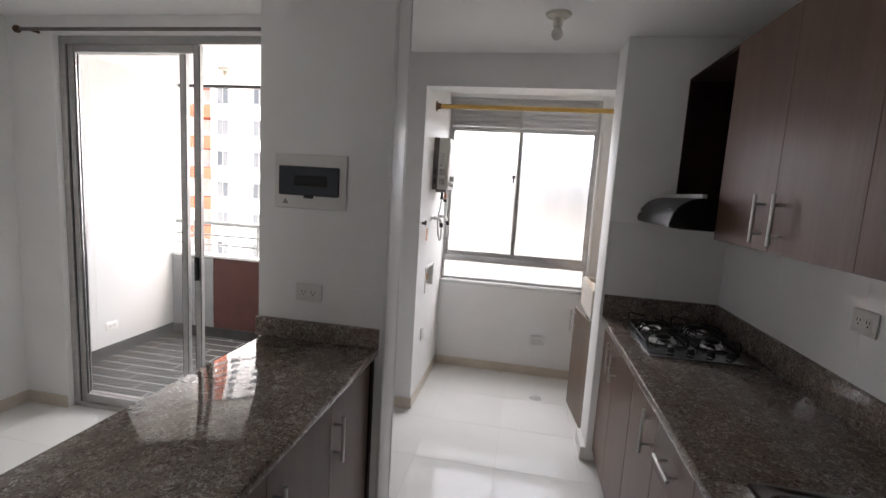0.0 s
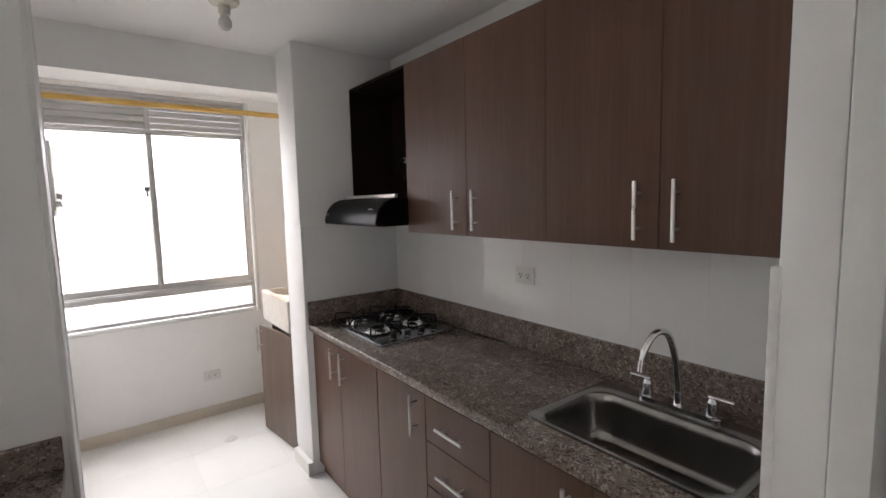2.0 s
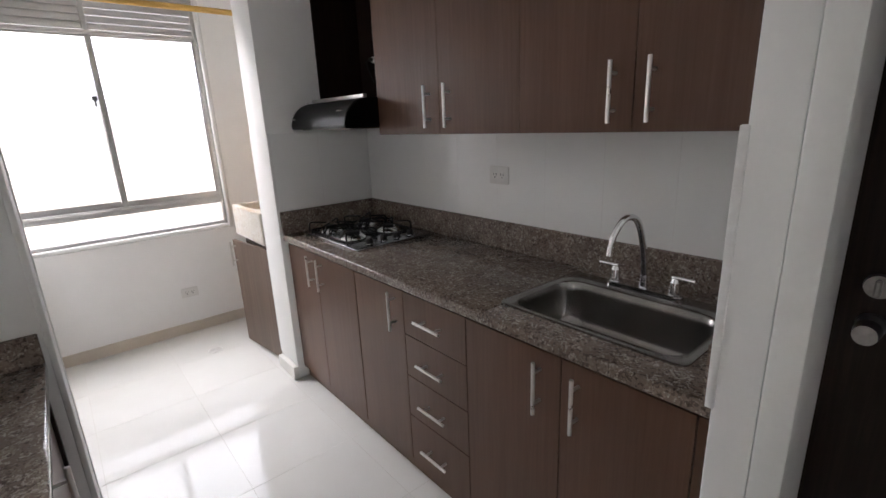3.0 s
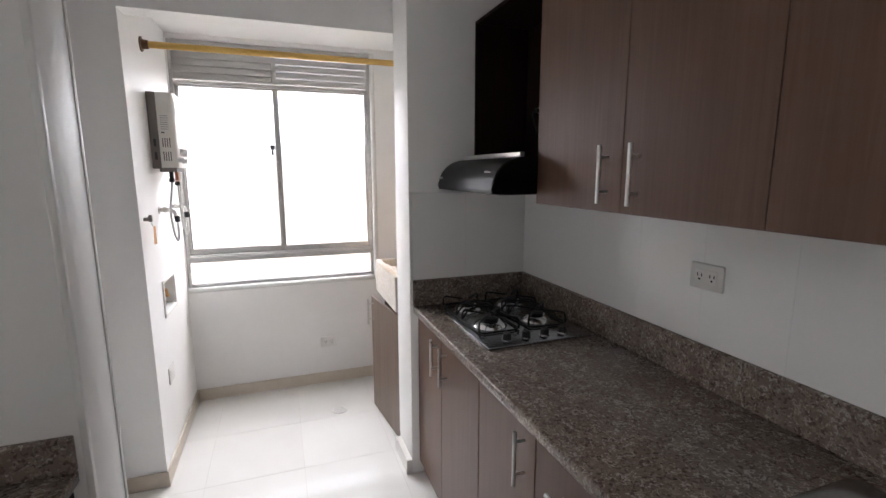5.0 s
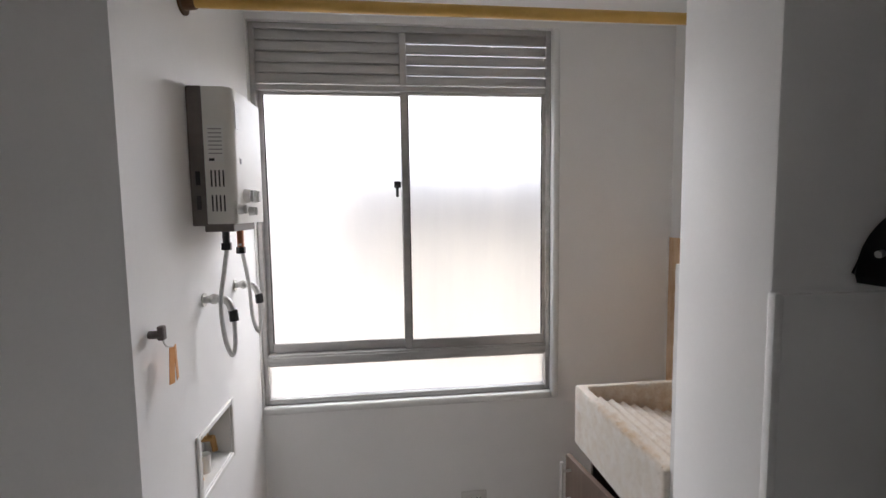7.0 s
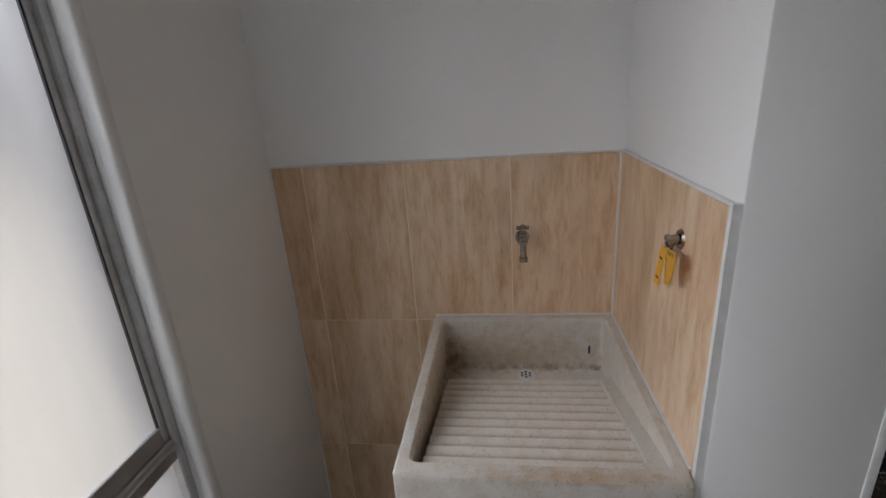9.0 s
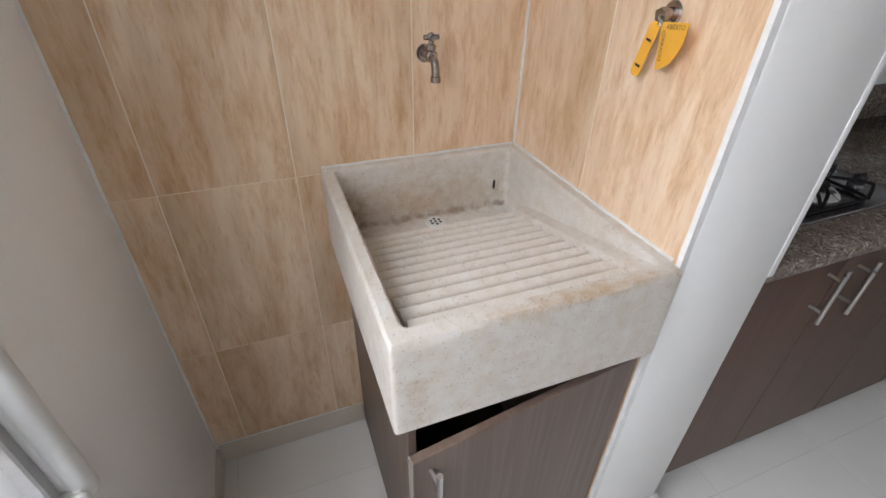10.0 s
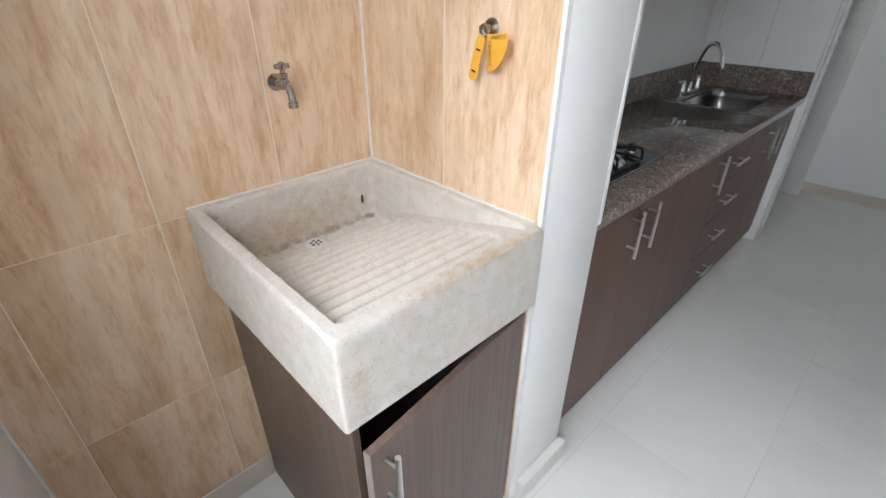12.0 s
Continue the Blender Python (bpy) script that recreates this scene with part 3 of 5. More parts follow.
part("rating_label", cube(HX + 0.05, HX + 0.094, HY0 - 0.0018, HY0, 1.735, 1.835), WHITE_PLASTIC, he, "pale rating label with unreadable print", None)
bm = bmesh.new()
for k in range(7):
    block(bm, HX + 0.055, HX + (0.09 if k % 3 else 0.090), HY0 - 0.0024, HY0 - 0.0018, 1.823 - k * 0.011, 1.826 - k * 0.011)
part("label_print", bm, PRINT, he, smooth=None)
part("label_mark", cube(HX + 0.055, HX + 0.069, HY0 - 0.0024, HY0 - 0.0018, 1.738, 1.745), INK, he, smooth=None)
for y, z, r in ((0.735, 1.645, 0.021), (0.805, 1.645, 0.021), (0.77, 1.60, 0.014), (0.668, 1.605, 0.015)):
    bm = rod(bmesh.new(), (HX + 0.119, y, z), (HX + 0.137, y, z), r, r * 0.88, 20)
    block(bm, HX + 0.132, HX + 0.144, y - 0.003, y + 0.003, z - r * 0.8, z + r * 0.8, 0.001)
    part("knob", bm, SATIN, he, "silver control knob")
part("badge", cube(HX + 0.119, HX + 0.1215, 0.70, 0.712, 1.735, 1.75), PRINT, he, smooth=None)
part("sticker", cube(HX + 0.119, HX + 0.1215, 0.675, 0.705, 1.83, 1.905), WHITE_PLASTIC, he, smooth=None)
bm = block(bmesh.new(), HX + 0.03, HX + 0.108, 0.66, 0.86, HZ0 - 0.012, HZ0 + 0.012, 0.002)
part("burner_tray", bm, HEATER_BACK, he)
for x, y, ln in ((HX + 0.075, 0.69, 0.045), (HX + 0.08, 0.80, 0.065)):
    bm = rod(bmesh.new(), (x, y, HZ0 - 0.01), (x, y, HZ0 - ln), 0.010)
    part("union_nut", bm, COPPER if ln > 0.05 else BLACK_PLASTIC, he, "threaded hose union")
    part("nut", rod(bmesh.new(), (x, y, HZ0 - ln), (x, y, HZ0 - ln - 0.02), 0.014, seg=6), BLACK_PLASTIC, he)

for y, hx, hy in ((0.70, 0.075, 0.69), (0.97, 0.08, 0.80)):
    va = thing("angle_valve", (HX, y, 1.345), "chrome wall valve with a white flexible hose to the heater", "valve", "heater valves")
    bm = rod(bmesh.new(), (HX - 0.001, y, 1.345), (HX + 0.004, y, 1.345), 0.02)
    tube(bm, curve_pts([(HX, y, 1.345), (HX + 0.04, y, 1.347), (HX + 0.066, y, 1.338), (HX + 0.078, y, 1.312)], 5), 0.011, 12)
    ball(bm, (HX + 0.03, y, 1.347), 0.016)
    part("valve_body", bm, SATIN, va)
    part("nut", rod(bmesh.new(), (HX + 0.079, y, 1.312), (HX + 0.082, y, 1.28), 0.0135, seg=6), BLACK_PLASTIC, va, "black hose nut")
    pts = curve_pts([(HX + 0.082, y, 1.28), (HX + 0.084, y - 0.01, 1.21), (HX + 0.078, y - 0.022, 1.185), (HX + 0.066, y - 0.036, 1.24), (HX + 0.06, y - 0.036, 1.34),
                     (HX + 0.07, (y + hy) / 2 - 0.02, 1.43), (HX + hx, hy, 1.49), (HX + hx, hy, HZ0 - 0.055)], 7)
    part("hose", tube(bmesh.new(), pts, 0.0065, 8), HOSE, va, "white flexible hose")

hk = thing("wall_valve", (HX, 0.39, 1.32), "small steel gas valve with orange tags hanging from it", "valve")
bm = rod(bmesh.new(), (HX, 0.39, 1.325), (HX + 0.03, 0.39, 1.325), 0.009)
block(bm, HX + 0.02, HX + 0.034, 0.382, 0.398, 1.313, 1.345, 0.002)
part("valve_body", bm, HEATER_BACK, hk)
part("wire", tube(bmesh.new(), curve_pts([(HX + 0.028, 0.39, 1.315), (HX + 0.03, 0.40, 1.296), (HX + 0.034, 0.425, 1.286)], 5), 0.0018, 6), SATIN, hk)
for y, t in ((0.418, -8), (0.432, 14)):
    bm = cube(-0.001, 0.001, -0.010, 0.010, -0.085, 0, 0.0006)
    bmesh.ops.transform(bm, matrix=pose(HX + 0.034, y, 1.288, 0, 0, t) @ pose(0, 0, 0, t * 0.6), verts=bm.verts)
    part("tag", bm, ORANGE_TAG, hk, "orange card tag")

# recessed valve box
vb = thing("valve_box", (HX, 0.735, 0.88), "white washing machine valve box set into the wall", "valve box")
bm = bmesh.new()
for y0, y1, z0, z1 in ((VY0 - 0.02, VY0, VZ0 - 0.018, VZ1 + 0.018), (VY1, VY1 + 0.018, VZ0 - 0.018, VZ1 + 0.018), (VY0, VY1, VZ0 - 0.018, VZ0), (VY0, VY1, VZ1, VZ1 + 0.018)):
    block(bm, HX - 0.001, HX + 0.008, y0, y1, z0, z1, 0.003)
part("rim", bm, WHITE_PLASTIC, vb)
bm = bmesh.new()
block(bm, HX - 0.088, HX - 0.084, VY0, VY1, VZ0, VZ1)
block(bm, HX - 0.084, HX - 0.001, VY0, VY0 + 0.004, VZ0, VZ1)
block(bm, HX - 0.084, HX - 0.001, VY1 - 0.004, VY1, VZ0, VZ1)
block(bm, HX - 0.084, HX - 0.001, VY0 + 0.004, VY1 - 0.004, VZ0, VZ0 + 0.004)
block(bm, HX - 0.084, HX - 0.001, VY0 + 0.004, VY1 - 0.004, VZ1 - 0.004, VZ1)
part("liner", bm, WHITE_PLASTIC, vb, smooth=None)
bm = rod(bmesh.new(), (HX - 0.084, 0.76, 0.90), (HX - 0.02, 0.76, 0.90), 0.010)
rod(bm, (HX - 0.04, 0.76, 0.90), (HX - 0.04, 0.76, 0.945), 0.008)
rod(bm, (HX - 0.022, 0.76, 0.905), (HX - 0.015, 0.76, 0.86), 0.009)
part("tap", bm, BRASS, vb, "brass washing machine tap")
bm = block(bmesh.new(), HX - 0.055, HX - 0.03, 0.73, 0.79, 0.944, 0.952, 0.003)
part("tap_lever", bm, SATIN, vb)
bm = rod(bmesh.new(), (HX - 0.05, 0.69, VZ0 + 0.004), (HX - 0.05, 0.69, VZ0 + 0.03), 0.024, 0.02)
part("drain_plug", bm, YELLOW_TAG, vb, "yellow drain plug")
bm = rod(bmesh.new(), (HX - 0.04, 0.74, VZ0 + 0.004), (HX - 0.04, 0.74, VZ0 + 0.06), 0.018)
part("drain_stub", bm, WHITE_PLASTIC, vb)


def plate(name, label, category, at, face, w, h, sockets):
    """A wall plate seen from its face direction (a unit vector), with twin sockets."""
    t = thing(name, at, label, category)
    turn = Vector(face).to_track_quat("Z", "Y").to_matrix().to_4x4()
    m = Matrix.Translation(at) @ turn
    bm = cube(-w / 2, w / 2, -h / 2, h / 2, 0, 0.007, 0.003, 2)
    bm.transform(m)
    part("cover_plate", bm, WHITE_PLASTIC, t)
    for k in range(sockets):
        cx = (k - (sockets - 1) / 2) * 0.042
        bm = cube(cx - 0.017, cx + 0.017, -0.021, 0.021, 0.007, 0.0085, 0.0008)
        bm.transform(m)
        s = part("socket", bm, WHITE_PLASTIC, t)
        for dx, dy, sx, sy in ((-0.007, 0.004, 0.0015, 0.005), (0.007, 0.004, 0.0015, 0.005), (0, -0.009, 0.003, 0.003)):
            bm = cube(cx + dx - sx, cx + dx + sx, dy - sy, dy + sy, 0.0084, 0.0090)
            bm.transform(m)
            part("slot", bm, INK, s, smooth=None)
    return t


plate("blank_plate", "white blank cover plate low on the laundry wall", "cover plate", (HX, 0.59, 0.48), (1, 0, 0), 0.115, 0.09, 0)
plate("wall_outlet", "white twin outlet low on the laundry wall", "outlet", (-0.905, NORTH, 0.315), (0, -1, 0), 0.115, 0.072, 2)
plate("wall_outlet", "white twin outlet on the tiled splashback", "outlet", (EAST - 0.009, -1.10, 1.234), (-1, 0, 0), 0.112, 0.078, 2)
plate("wall_outlet", "white twin outlet above the bar worktop", "outlet", (-1.955, -0.955, 1.105), (0, -1, 0), 0.115, 0.075, 2)
plate("wall_outlet", "white outlet low on the balcony wall", "outlet", (-4.5, 0.556, 0.235), (1, 0, 0), 0.115, 0.075, 2)

# floor drain
fd = thing("floor_drain", (-0.895, 0.777, 0.0), "round white floor drain grating", "drain")
bm = tube(bmesh.new(), [(-0.895 + 0.044 * math.cos(a * math.tau / 24), 0.777 + 0.044 * math.sin(a * math.tau / 24), 0.001) for a in range(24)], 0.004, 6, True)
part("ring", bm, WHITE_PLASTIC, fd)
part("sump", rod(bmesh.new(), (-0.895, 0.777, -0.002), (-0.895, 0.777, 0.0006), 0.042, seg=24), INK, fd, smooth=None)
for k in range(5):
    y = -0.03 + k * 0.015
    w = math.sqrt(0.042 ** 2 - y * y)
    part("bar", cube(-0.895 - w, -0.895 + w, 0.777 + y - 0.0052, 0.777 + y + 0.0052, 0.0005, 0.004), WHITE_PLASTIC, fd, smooth=None)

# ---- laundry sink ----
ls = thing("laundry_sink", (-0.31, 0.52, 0.80), "pale terrazzo laundry sink with a ribbed washboard", "sink")
SY0, SY1, SZT, SZB, SXF = PIER_N + 0.012, 0.785, 0.99, 0.79, -0.63
SXB = -0.010
bm = bmesh.new()
rings = []
IX0, IX1, IY0, IY1 = SXF + 0.034, SXB - 0.030, SY0 + 0.028, SY1 - 0.030
for (x0, x1, y0, y1, r), z in (((SXF, SXB, SY0, SY1, 0.007), SZB), ((SXF, SXB, SY0, SY1, 0.007), SZT - 0.022), ((SXF, SXB, SY0, SY1, 0.007), SZT - 0.006), ((SXF + 0.005, SXB - 0.005, SY0 + 0.005, SY1 - 0.005, 0.006), SZT),
                               ((IX0 - 0.005, IX1 + 0.005, IY0 - 0.005, IY1 + 0.005, 0.014), SZT), ((IX0, IX1, IY0, IY1, 0.012), SZT - 0.006), ((IX0, IX1, IY0, IY1, 0.012), SZT - 0.022), ((IX0, IX1, IY0, IY1, 0.012), 0.832),
                               ((IX0 + 0.008, IX1 - 0.008, IY0 + 0.008, IY1 - 0.008, 0.010), 0.826)):
    rings.append([bm.verts.new((x, y, z)) for x, y in rounded(x0, x1, y0, y1, r, 3)])
n = len(rings[0])
for p, q in zip(rings, rings[1:]):
    for k in range(n):
        bm.faces.new((p[k], p[(k + 1) % n], q[(k + 1) % n], q[k]))
bm.faces.new(rings[-1])
bm.faces.new(rings[0][::-1])
part("basin", roughen(bm, 0.3, 44, 0.0020, SZT - 0.016), TERRAZZO, ls, smooth=40)
line = []
N_RIB = 11
x_front, x_back = SXF + 0.03, -0.155
for i in range(N_RIB * 6 + 1):
    u = i / (N_RIB * 6)
    x = x_front + (x_back - x_front) * u
    z = 0.975 - 0.115 * u
    ph = (u * N_RIB) % 1.0
    z -= 0.012 * (1 - abs(2 * ph - 1) ** 2.2) * (1 if u > 0.03 else 0)
    line.append((x, z))
line += [(x_back + 0.006, 0.842), (x_back + 0.006, 0.815), (x_front, 0.815)]
part("washboard", prism(bmesh.new(), line, 1, SY0 + 0.056, SY1 - 0.046), BOARD, ls, "ribbed washboard with darker grooves", 30)
bm = bmesh.new()
wedge = [(x_front, 0.978), (x_back, 0.868), (x_back + 0.02, 0.845), (x_back + 0.02, 0.815), (x_front, 0.815)]
a = [bm.verts.new((x, SY0 + 0.057, z)) for x, z in wedge]
b = [bm.verts.new((x, SY0 + 0.027, z + (0.006 if z > 0.83 else 0))) for x, z in wedge]
bm.faces.new(a)
bm.faces.new(b[::-1])
for i in range(5):
    bm.faces.new((a[i], b[i], b[(i + 1) % 5], a[(i + 1) % 5]))
part("side_ledge", bm, TERRAZZO, ls, smooth=None)
dr = rod(bmesh.new(), (-0.083, 0.515, 0.822), (-0.083, 0.515, 0.829), 0.026, seg=22)
drn = part("drain", dr, WHITE_PLASTIC, ls, "white drain strainer")
for k in range(7):
    a = k * math.tau / 6
    r = 0.0 if k == 6 else 0.013
    cx, cy = -0.083 + r * math.cos(a), 0.515 + r * math.sin(a)
    part("hole", rod(bmesh.new(), (cx, cy, 0.8285), (cx, cy, 0.8298), 0.0042, seg=8), INK, drn, smooth=None)
part("overflow", cube(SXB - 0.033, SXB - 0.029, 0.325, 0.331, 0.875, 0.90, 0.001), INK, ls, "dark overflow slot")


def bar_handle(parent, face, centre, along, out, length):
    """A round bar handle on two posts: centre on the door's face, along and out unit vectors."""
    c, a, o = Vector(centre), Vector(along), Vector(out)
    bm = rod(bmesh.new(), c + o * 0.033 - a * length / 2, c + o * 0.033 + a * length / 2, 0.0058, seg=12)
    for s in (-1, 1):
        p = c + a * (s * length * 0.3)
        rod(bm, p, p + o * 0.031, 0.0045, seg=10)
    return part("handle", bm, SATIN, face, "satin steel bar handle")


Z = (0, 0, 1)
W = (-1, 0, 0)
lc = thing("laundry_cabinet", (-0.3, 0.5, 0.0), "grey-brown wood-grain cabinet under the laundry sink with its door ajar", "cabinet")
CY0, CY1, CXF = PIER_N + 0.014, 0.752, -0.585
bm = bmesh.new()
block(bm, CXF, -0.012, CY1 - 0.016, CY1, 0.004, SZB - 0.001, 0.001)
block(bm, CXF, -0.012, CY0, CY0 + 0.016, 0.004, SZB - 0.001, 0.001)
block(bm, CXF, -0.012, CY0 + 0.016, CY1 - 0.016, 0.03, 0.046)
block(bm, CXF, CXF + 0.016, CY0 + 0.016, CY1 - 0.016, 0.735, SZB - 0.001)
part("carcass", bm, MELAMINE_GREY_SHEEN, lc, smooth=None)
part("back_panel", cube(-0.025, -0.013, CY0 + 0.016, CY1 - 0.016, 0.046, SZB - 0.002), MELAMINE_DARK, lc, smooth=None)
hinge = Matrix.Translation((CXF - 0.003, CY0 + 0.004, 0)) @ pose(0, 0, 0, 0, 0, 7.0)
bm = cube(-0.017, 0.0, 0.0, 0.505, 0.012, 0.755, 0.0012)
bm.transform(hinge)
ldoor = part("door", bm, MELAMINE_GREY_SHEEN, lc)
bm = cube(-0.0172, 0.0002, 0.5045, 0.5065, 0.012, 0.755)
bm.transform(hinge)
part("edge_band", bm, EDGE_BAND, ldoor, "pale grey-brown edge band", None)
hp = hinge @ Vector((-0.017, 0.474, 0.665))
bar_handle(lc, ldoor, hp, Z, hinge.to_3x3() @ Vector((-1, 0, 0)), 0.165)

# taps
tp = thing("bib_tap", (0, 0.519, 1.228), "small chrome bib tap on the tiled wall", "tap")
TX = -0.010
bm = rod(bmesh.new(), (TX, 0.519, 1.235), (TX - 0.006, 0.519, 1.235), 0.02)
rod(bm, (TX - 0.006, 0.519, 1.235), (TX - 0.06, 0.519, 1.235), 0.010)
ball(bm, (TX - 0.045, 0.519, 1.237), 0.0145)
tube(bm, curve_pts([(TX - 0.05, 0.519, 1.235), (TX - 0.066, 0.519, 1.230), (TX - 0.074, 0.519, 1.212), (TX - 0.075, 0.519, 1.192)], 5), 0.0090, 12)
rod(bm, (TX - 0.075, 0.519, 1.200), (TX - 0.075, 0.519, 1.188), 0.0112, seg=16)
rod(bm, (TX - 0.034, 0.519, 1.236), (TX - 0.026, 0.519, 1.236), 0.0125, seg=6)
rod(bm, (TX - 0.046, 0.519, 1.250), (TX - 0.0465, 0.519, 1.260), 0.0105, seg=6)
part("tap_body", bm, TAP_CHROME, tp)
bm = rod(bmesh.new(), (TX - 0.045, 0.519, 1.25), (TX - 0.047, 0.519, 1.277), 0.006)
rod(bm, (TX - 0.047, 0.502, 1.275), (TX - 0.047, 0.536, 1.275), 0.0055)
rod(bm, (TX - 0.047 - 0.015, 0.519, 1.275), (TX - 0.047 + 0.015, 0.519, 1.275), 0.0055)
ball(bm, (TX - 0.047, 0.519, 1.276), 0.009)
part("cross_handle", bm, TAP_CHROME, tp)

gv = thing("shutoff_valve", (-0.448, PIER_N, 1.36), "steel shut-off valve with yellow warning tags on the tiled pier", "valve")
GY = PIER_N + 0.010
bm = rod(bmesh.new(), (-0.448, GY, 1.362), (-0.448, GY + 0.004, 1.362), 0.019, 0.016, 20)
rod(bm, (-0.448, GY + 0.004, 1.362), (-0.448, GY + 0.018, 1.360), 0.0095)
rod(bm, (-0.448, GY + 0.018, 1.360), (-0.448, GY + 0.024, 1.359), 0.0125, seg=6)
rod(bm, (-0.448, GY + 0.014, 1.364), (-0.449, GY + 0.020, 1.345), 0.0075)
part("valve_body", bm, TAP_CHROME, gv)
part("wire", tube(bmesh.new(), curve_pts([(-0.448, GY + 0.024, 1.360), (-0.452, GY + 0.029, 1.356), (-0.460, GY + 0.028, 1.352)], 5), 0.0016, 6), SATIN, gv)
strip = rounded(-0.010, 0.010, -0.088, 0.0, 0.009, 5)
bm = prism(bmesh.new(), strip, 1, -0.0008, 0.0008)
place = pose(-0.447, GY + 0.026, 1.351, 0, -14, 6)
bm.transform(place)
tg = part("tag", bm, YELLOW_TAG, gv, "yellow strip tag with dark marks", None)
for z in (-0.028, -0.070):
    bm = cube(-0.005, 0.005, 0.0007, 0.0015, z - 0.0018, z + 0.0018)
    bm.transform(place)
    part("mark", bm, INK, tg, smooth=None)
fan = [(0.0, 0.0)] + [(-0.054 * math.sin(radians(90 * k / 8)), -0.068 * math.cos(radians(90 * k / 8))) for k in range(9)]
bm = prism(bmesh.new(), fan, 1, -0.0008, 0.0008)
place = pose(-0.462, GY + 0.028, 1.353, 0, 6, -4)
bm.transform(place)
tg = part("tag", bm, YELLOW_TAG, gv, "yellow fan-shaped tag with dark writing", None)



def lettering(text, size, matrix, parent):
    """Flat printed letters as a mesh, laid on a card."""
    cu = bpy.data.curves.new("lettering", "FONT")
    cu.body, cu.size, cu.align_x, cu.align_y = text, size, "LEFT", "CENTER"
    holder = bpy.data.objects.new("lettering", cu)
    me = bpy.data.meshes.new_from_object(holder)
    bpy.data.objects.remove(holder)
    bm = bmesh.new()
    bm.from_mesh(me)
    bm.transform(matrix)
    return part("print", bm, INK, parent, "dark printed word", None)


flat = place @ Matrix.Translation((0, 0.0012, 0)) @ Matrix.Rotation(radians(180), 4, "Z") @ Matrix.Rotation(radians(90), 4, "X")
lettering("ABIERTO", 0.0095, flat @ Matrix.Translation((0.0105, -0.0065, 0)), tg)
lettering("CERRADO", 0.0095, flat @ Matrix.Translation((0.0065, -0.0115, 0)) @ Matrix.Rotation(radians(-90), 4, "Z"), tg)

# ---- kitchen base cabinets ----
FX = -0.582


def base_carcass(name, y0, y1, label):
    t = thing(name, (-0.3, (y0 + y1) / 2, 0), label, "cabinet", "kitchen base cabinets")
    bm = bmesh.new()
    block(bm, FX + 0.018, -0.004, y0 + 0.001, y0 + 0.016, 0.10, 0.868)
    block(bm, FX + 0.018, -0.004, y1 - 0.016, y1 - 0.001, 0.10, 0.868)
    block(bm, FX + 0.018, -0.004, y0 + 0.016, y1 - 0.016, 0.10, 0.116)
    block(bm, FX + 0.018, FX + 0.034, y0 + 0.016, y1 - 0.016, 0.80, 0.868)
    part("carcass", bm, MELAMINE, t, smooth=None)
    part("plinth", cube(-0.555, -0.535, y0, y1, 0.0, 0.10), MELAMINE, t, smooth=None)
    return t


def cab_door(t, y0, y1, z0, z1, handle_y, hz, x=FX, length=0.165):
    d = part("door", cube(x, x + 0.017, y0 + 0.0015, y1 - 0.0015, z0, z1, 0.0012), MELAMINE, t)
    bar_handle(t, d, (x, handle_y, hz), Z, W, length)
    return d


c = base_carcass("base_cabinet", -0.742, -0.004, "brown wood-grain base cabinet with two doors below the hob")
cab_door(c, -0.350, -0.006, 0.075, 0.845, -0.305, 0.752)
cab_door(c, -0.740, -0.350, 0.075, 0.845, -0.415, 0.752)
c = base_carcass("base_cabinet", -1.112, -0.742, "brown wood-grain base cabinet with a single door")
cab_door(c, -1.112, -0.742, 0.075, 0.845, -1.055, 0.752)
c = base_carcass("drawer_cabinet", -1.470, -1.112, "brown wood-grain cabinet with four drawers")
for z0, z1 in ((0.668, 0.845), (0.486, 0.665), (0.300, 0.483), (0.075, 0.297)):
    d = part("drawer_front", cube(FX, FX + 0.017, -1.4685, -1.1135, z0, z1, 0.0012), MELAMINE, c)
    bar_handle(c, d, (FX, -1.291, (z0 + z1) / 2), (0, 1, 0), W, 0.15)
c = base_carcass("sink_cabinet", -2.225, -1.470, "brown wood-grain sink cabinet with two doors")
cab_door(c, -1.850, -1.470, 0.075, 0.845, -1.780, 0.735)
cab_door(c, -2.198, -1.850, 0.075, 0.845, -1.905, 0.735)
part("filler", cube(FX + 0.002, FX + 0.018, -2.226, -2.200, 0.10, 0.845), MELAMINE, c, smooth=None)

# ---- worktop with a cut-out for the sink ----
KX0, KX1, KY0, KY1 = -0.508, -0.075, -2.135, -1.548
wt = thing("worktop", (-0.3, -1.1, 0.87), "brown speckled granite worktop with an upstand", "worktop")
bm = bmesh.new()
TOP0, TOP1 = 0.868, 0.90
block(bm, -0.604, -0.002, KY1 - 0.02, -0.002, TOP0, TOP1, 0.004, 2)
block(bm, -0.604, KX0 + 0.02, SOUTH_END + 0.002, KY1 - 0.014, TOP0, TOP1, 0.004, 2)
block(bm, KX0 + 0.012, -0.002, SOUTH_END + 0.002, KY0 + 0.02, TOP0, TOP1 - 0.0004, 0.0)
block(bm, KX1 - 0.02, -0.002, KY0 + 0.016, KY1 - 0.016, TOP0, TOP1 - 0.0002, 0.0)
part("slab", bm, GRANITE, wt, smooth=30)
part("nosing", cube(-0.606, -0.588, SOUTH_END + 0.002, -0.002, 0.862, 0.8995, 0.007, 3), GRANITE, wt)
part("upstand", cube(-0.022, -0.001, SOUTH_END + 0.024, -0.024, 0.8995, 1.027, 0.003), GRANITE, wt)
part("upstand", cube(-0.606, -0.001, -0.022, -0.001, 0.8995, 1.027, 0.003), GRANITE, wt)
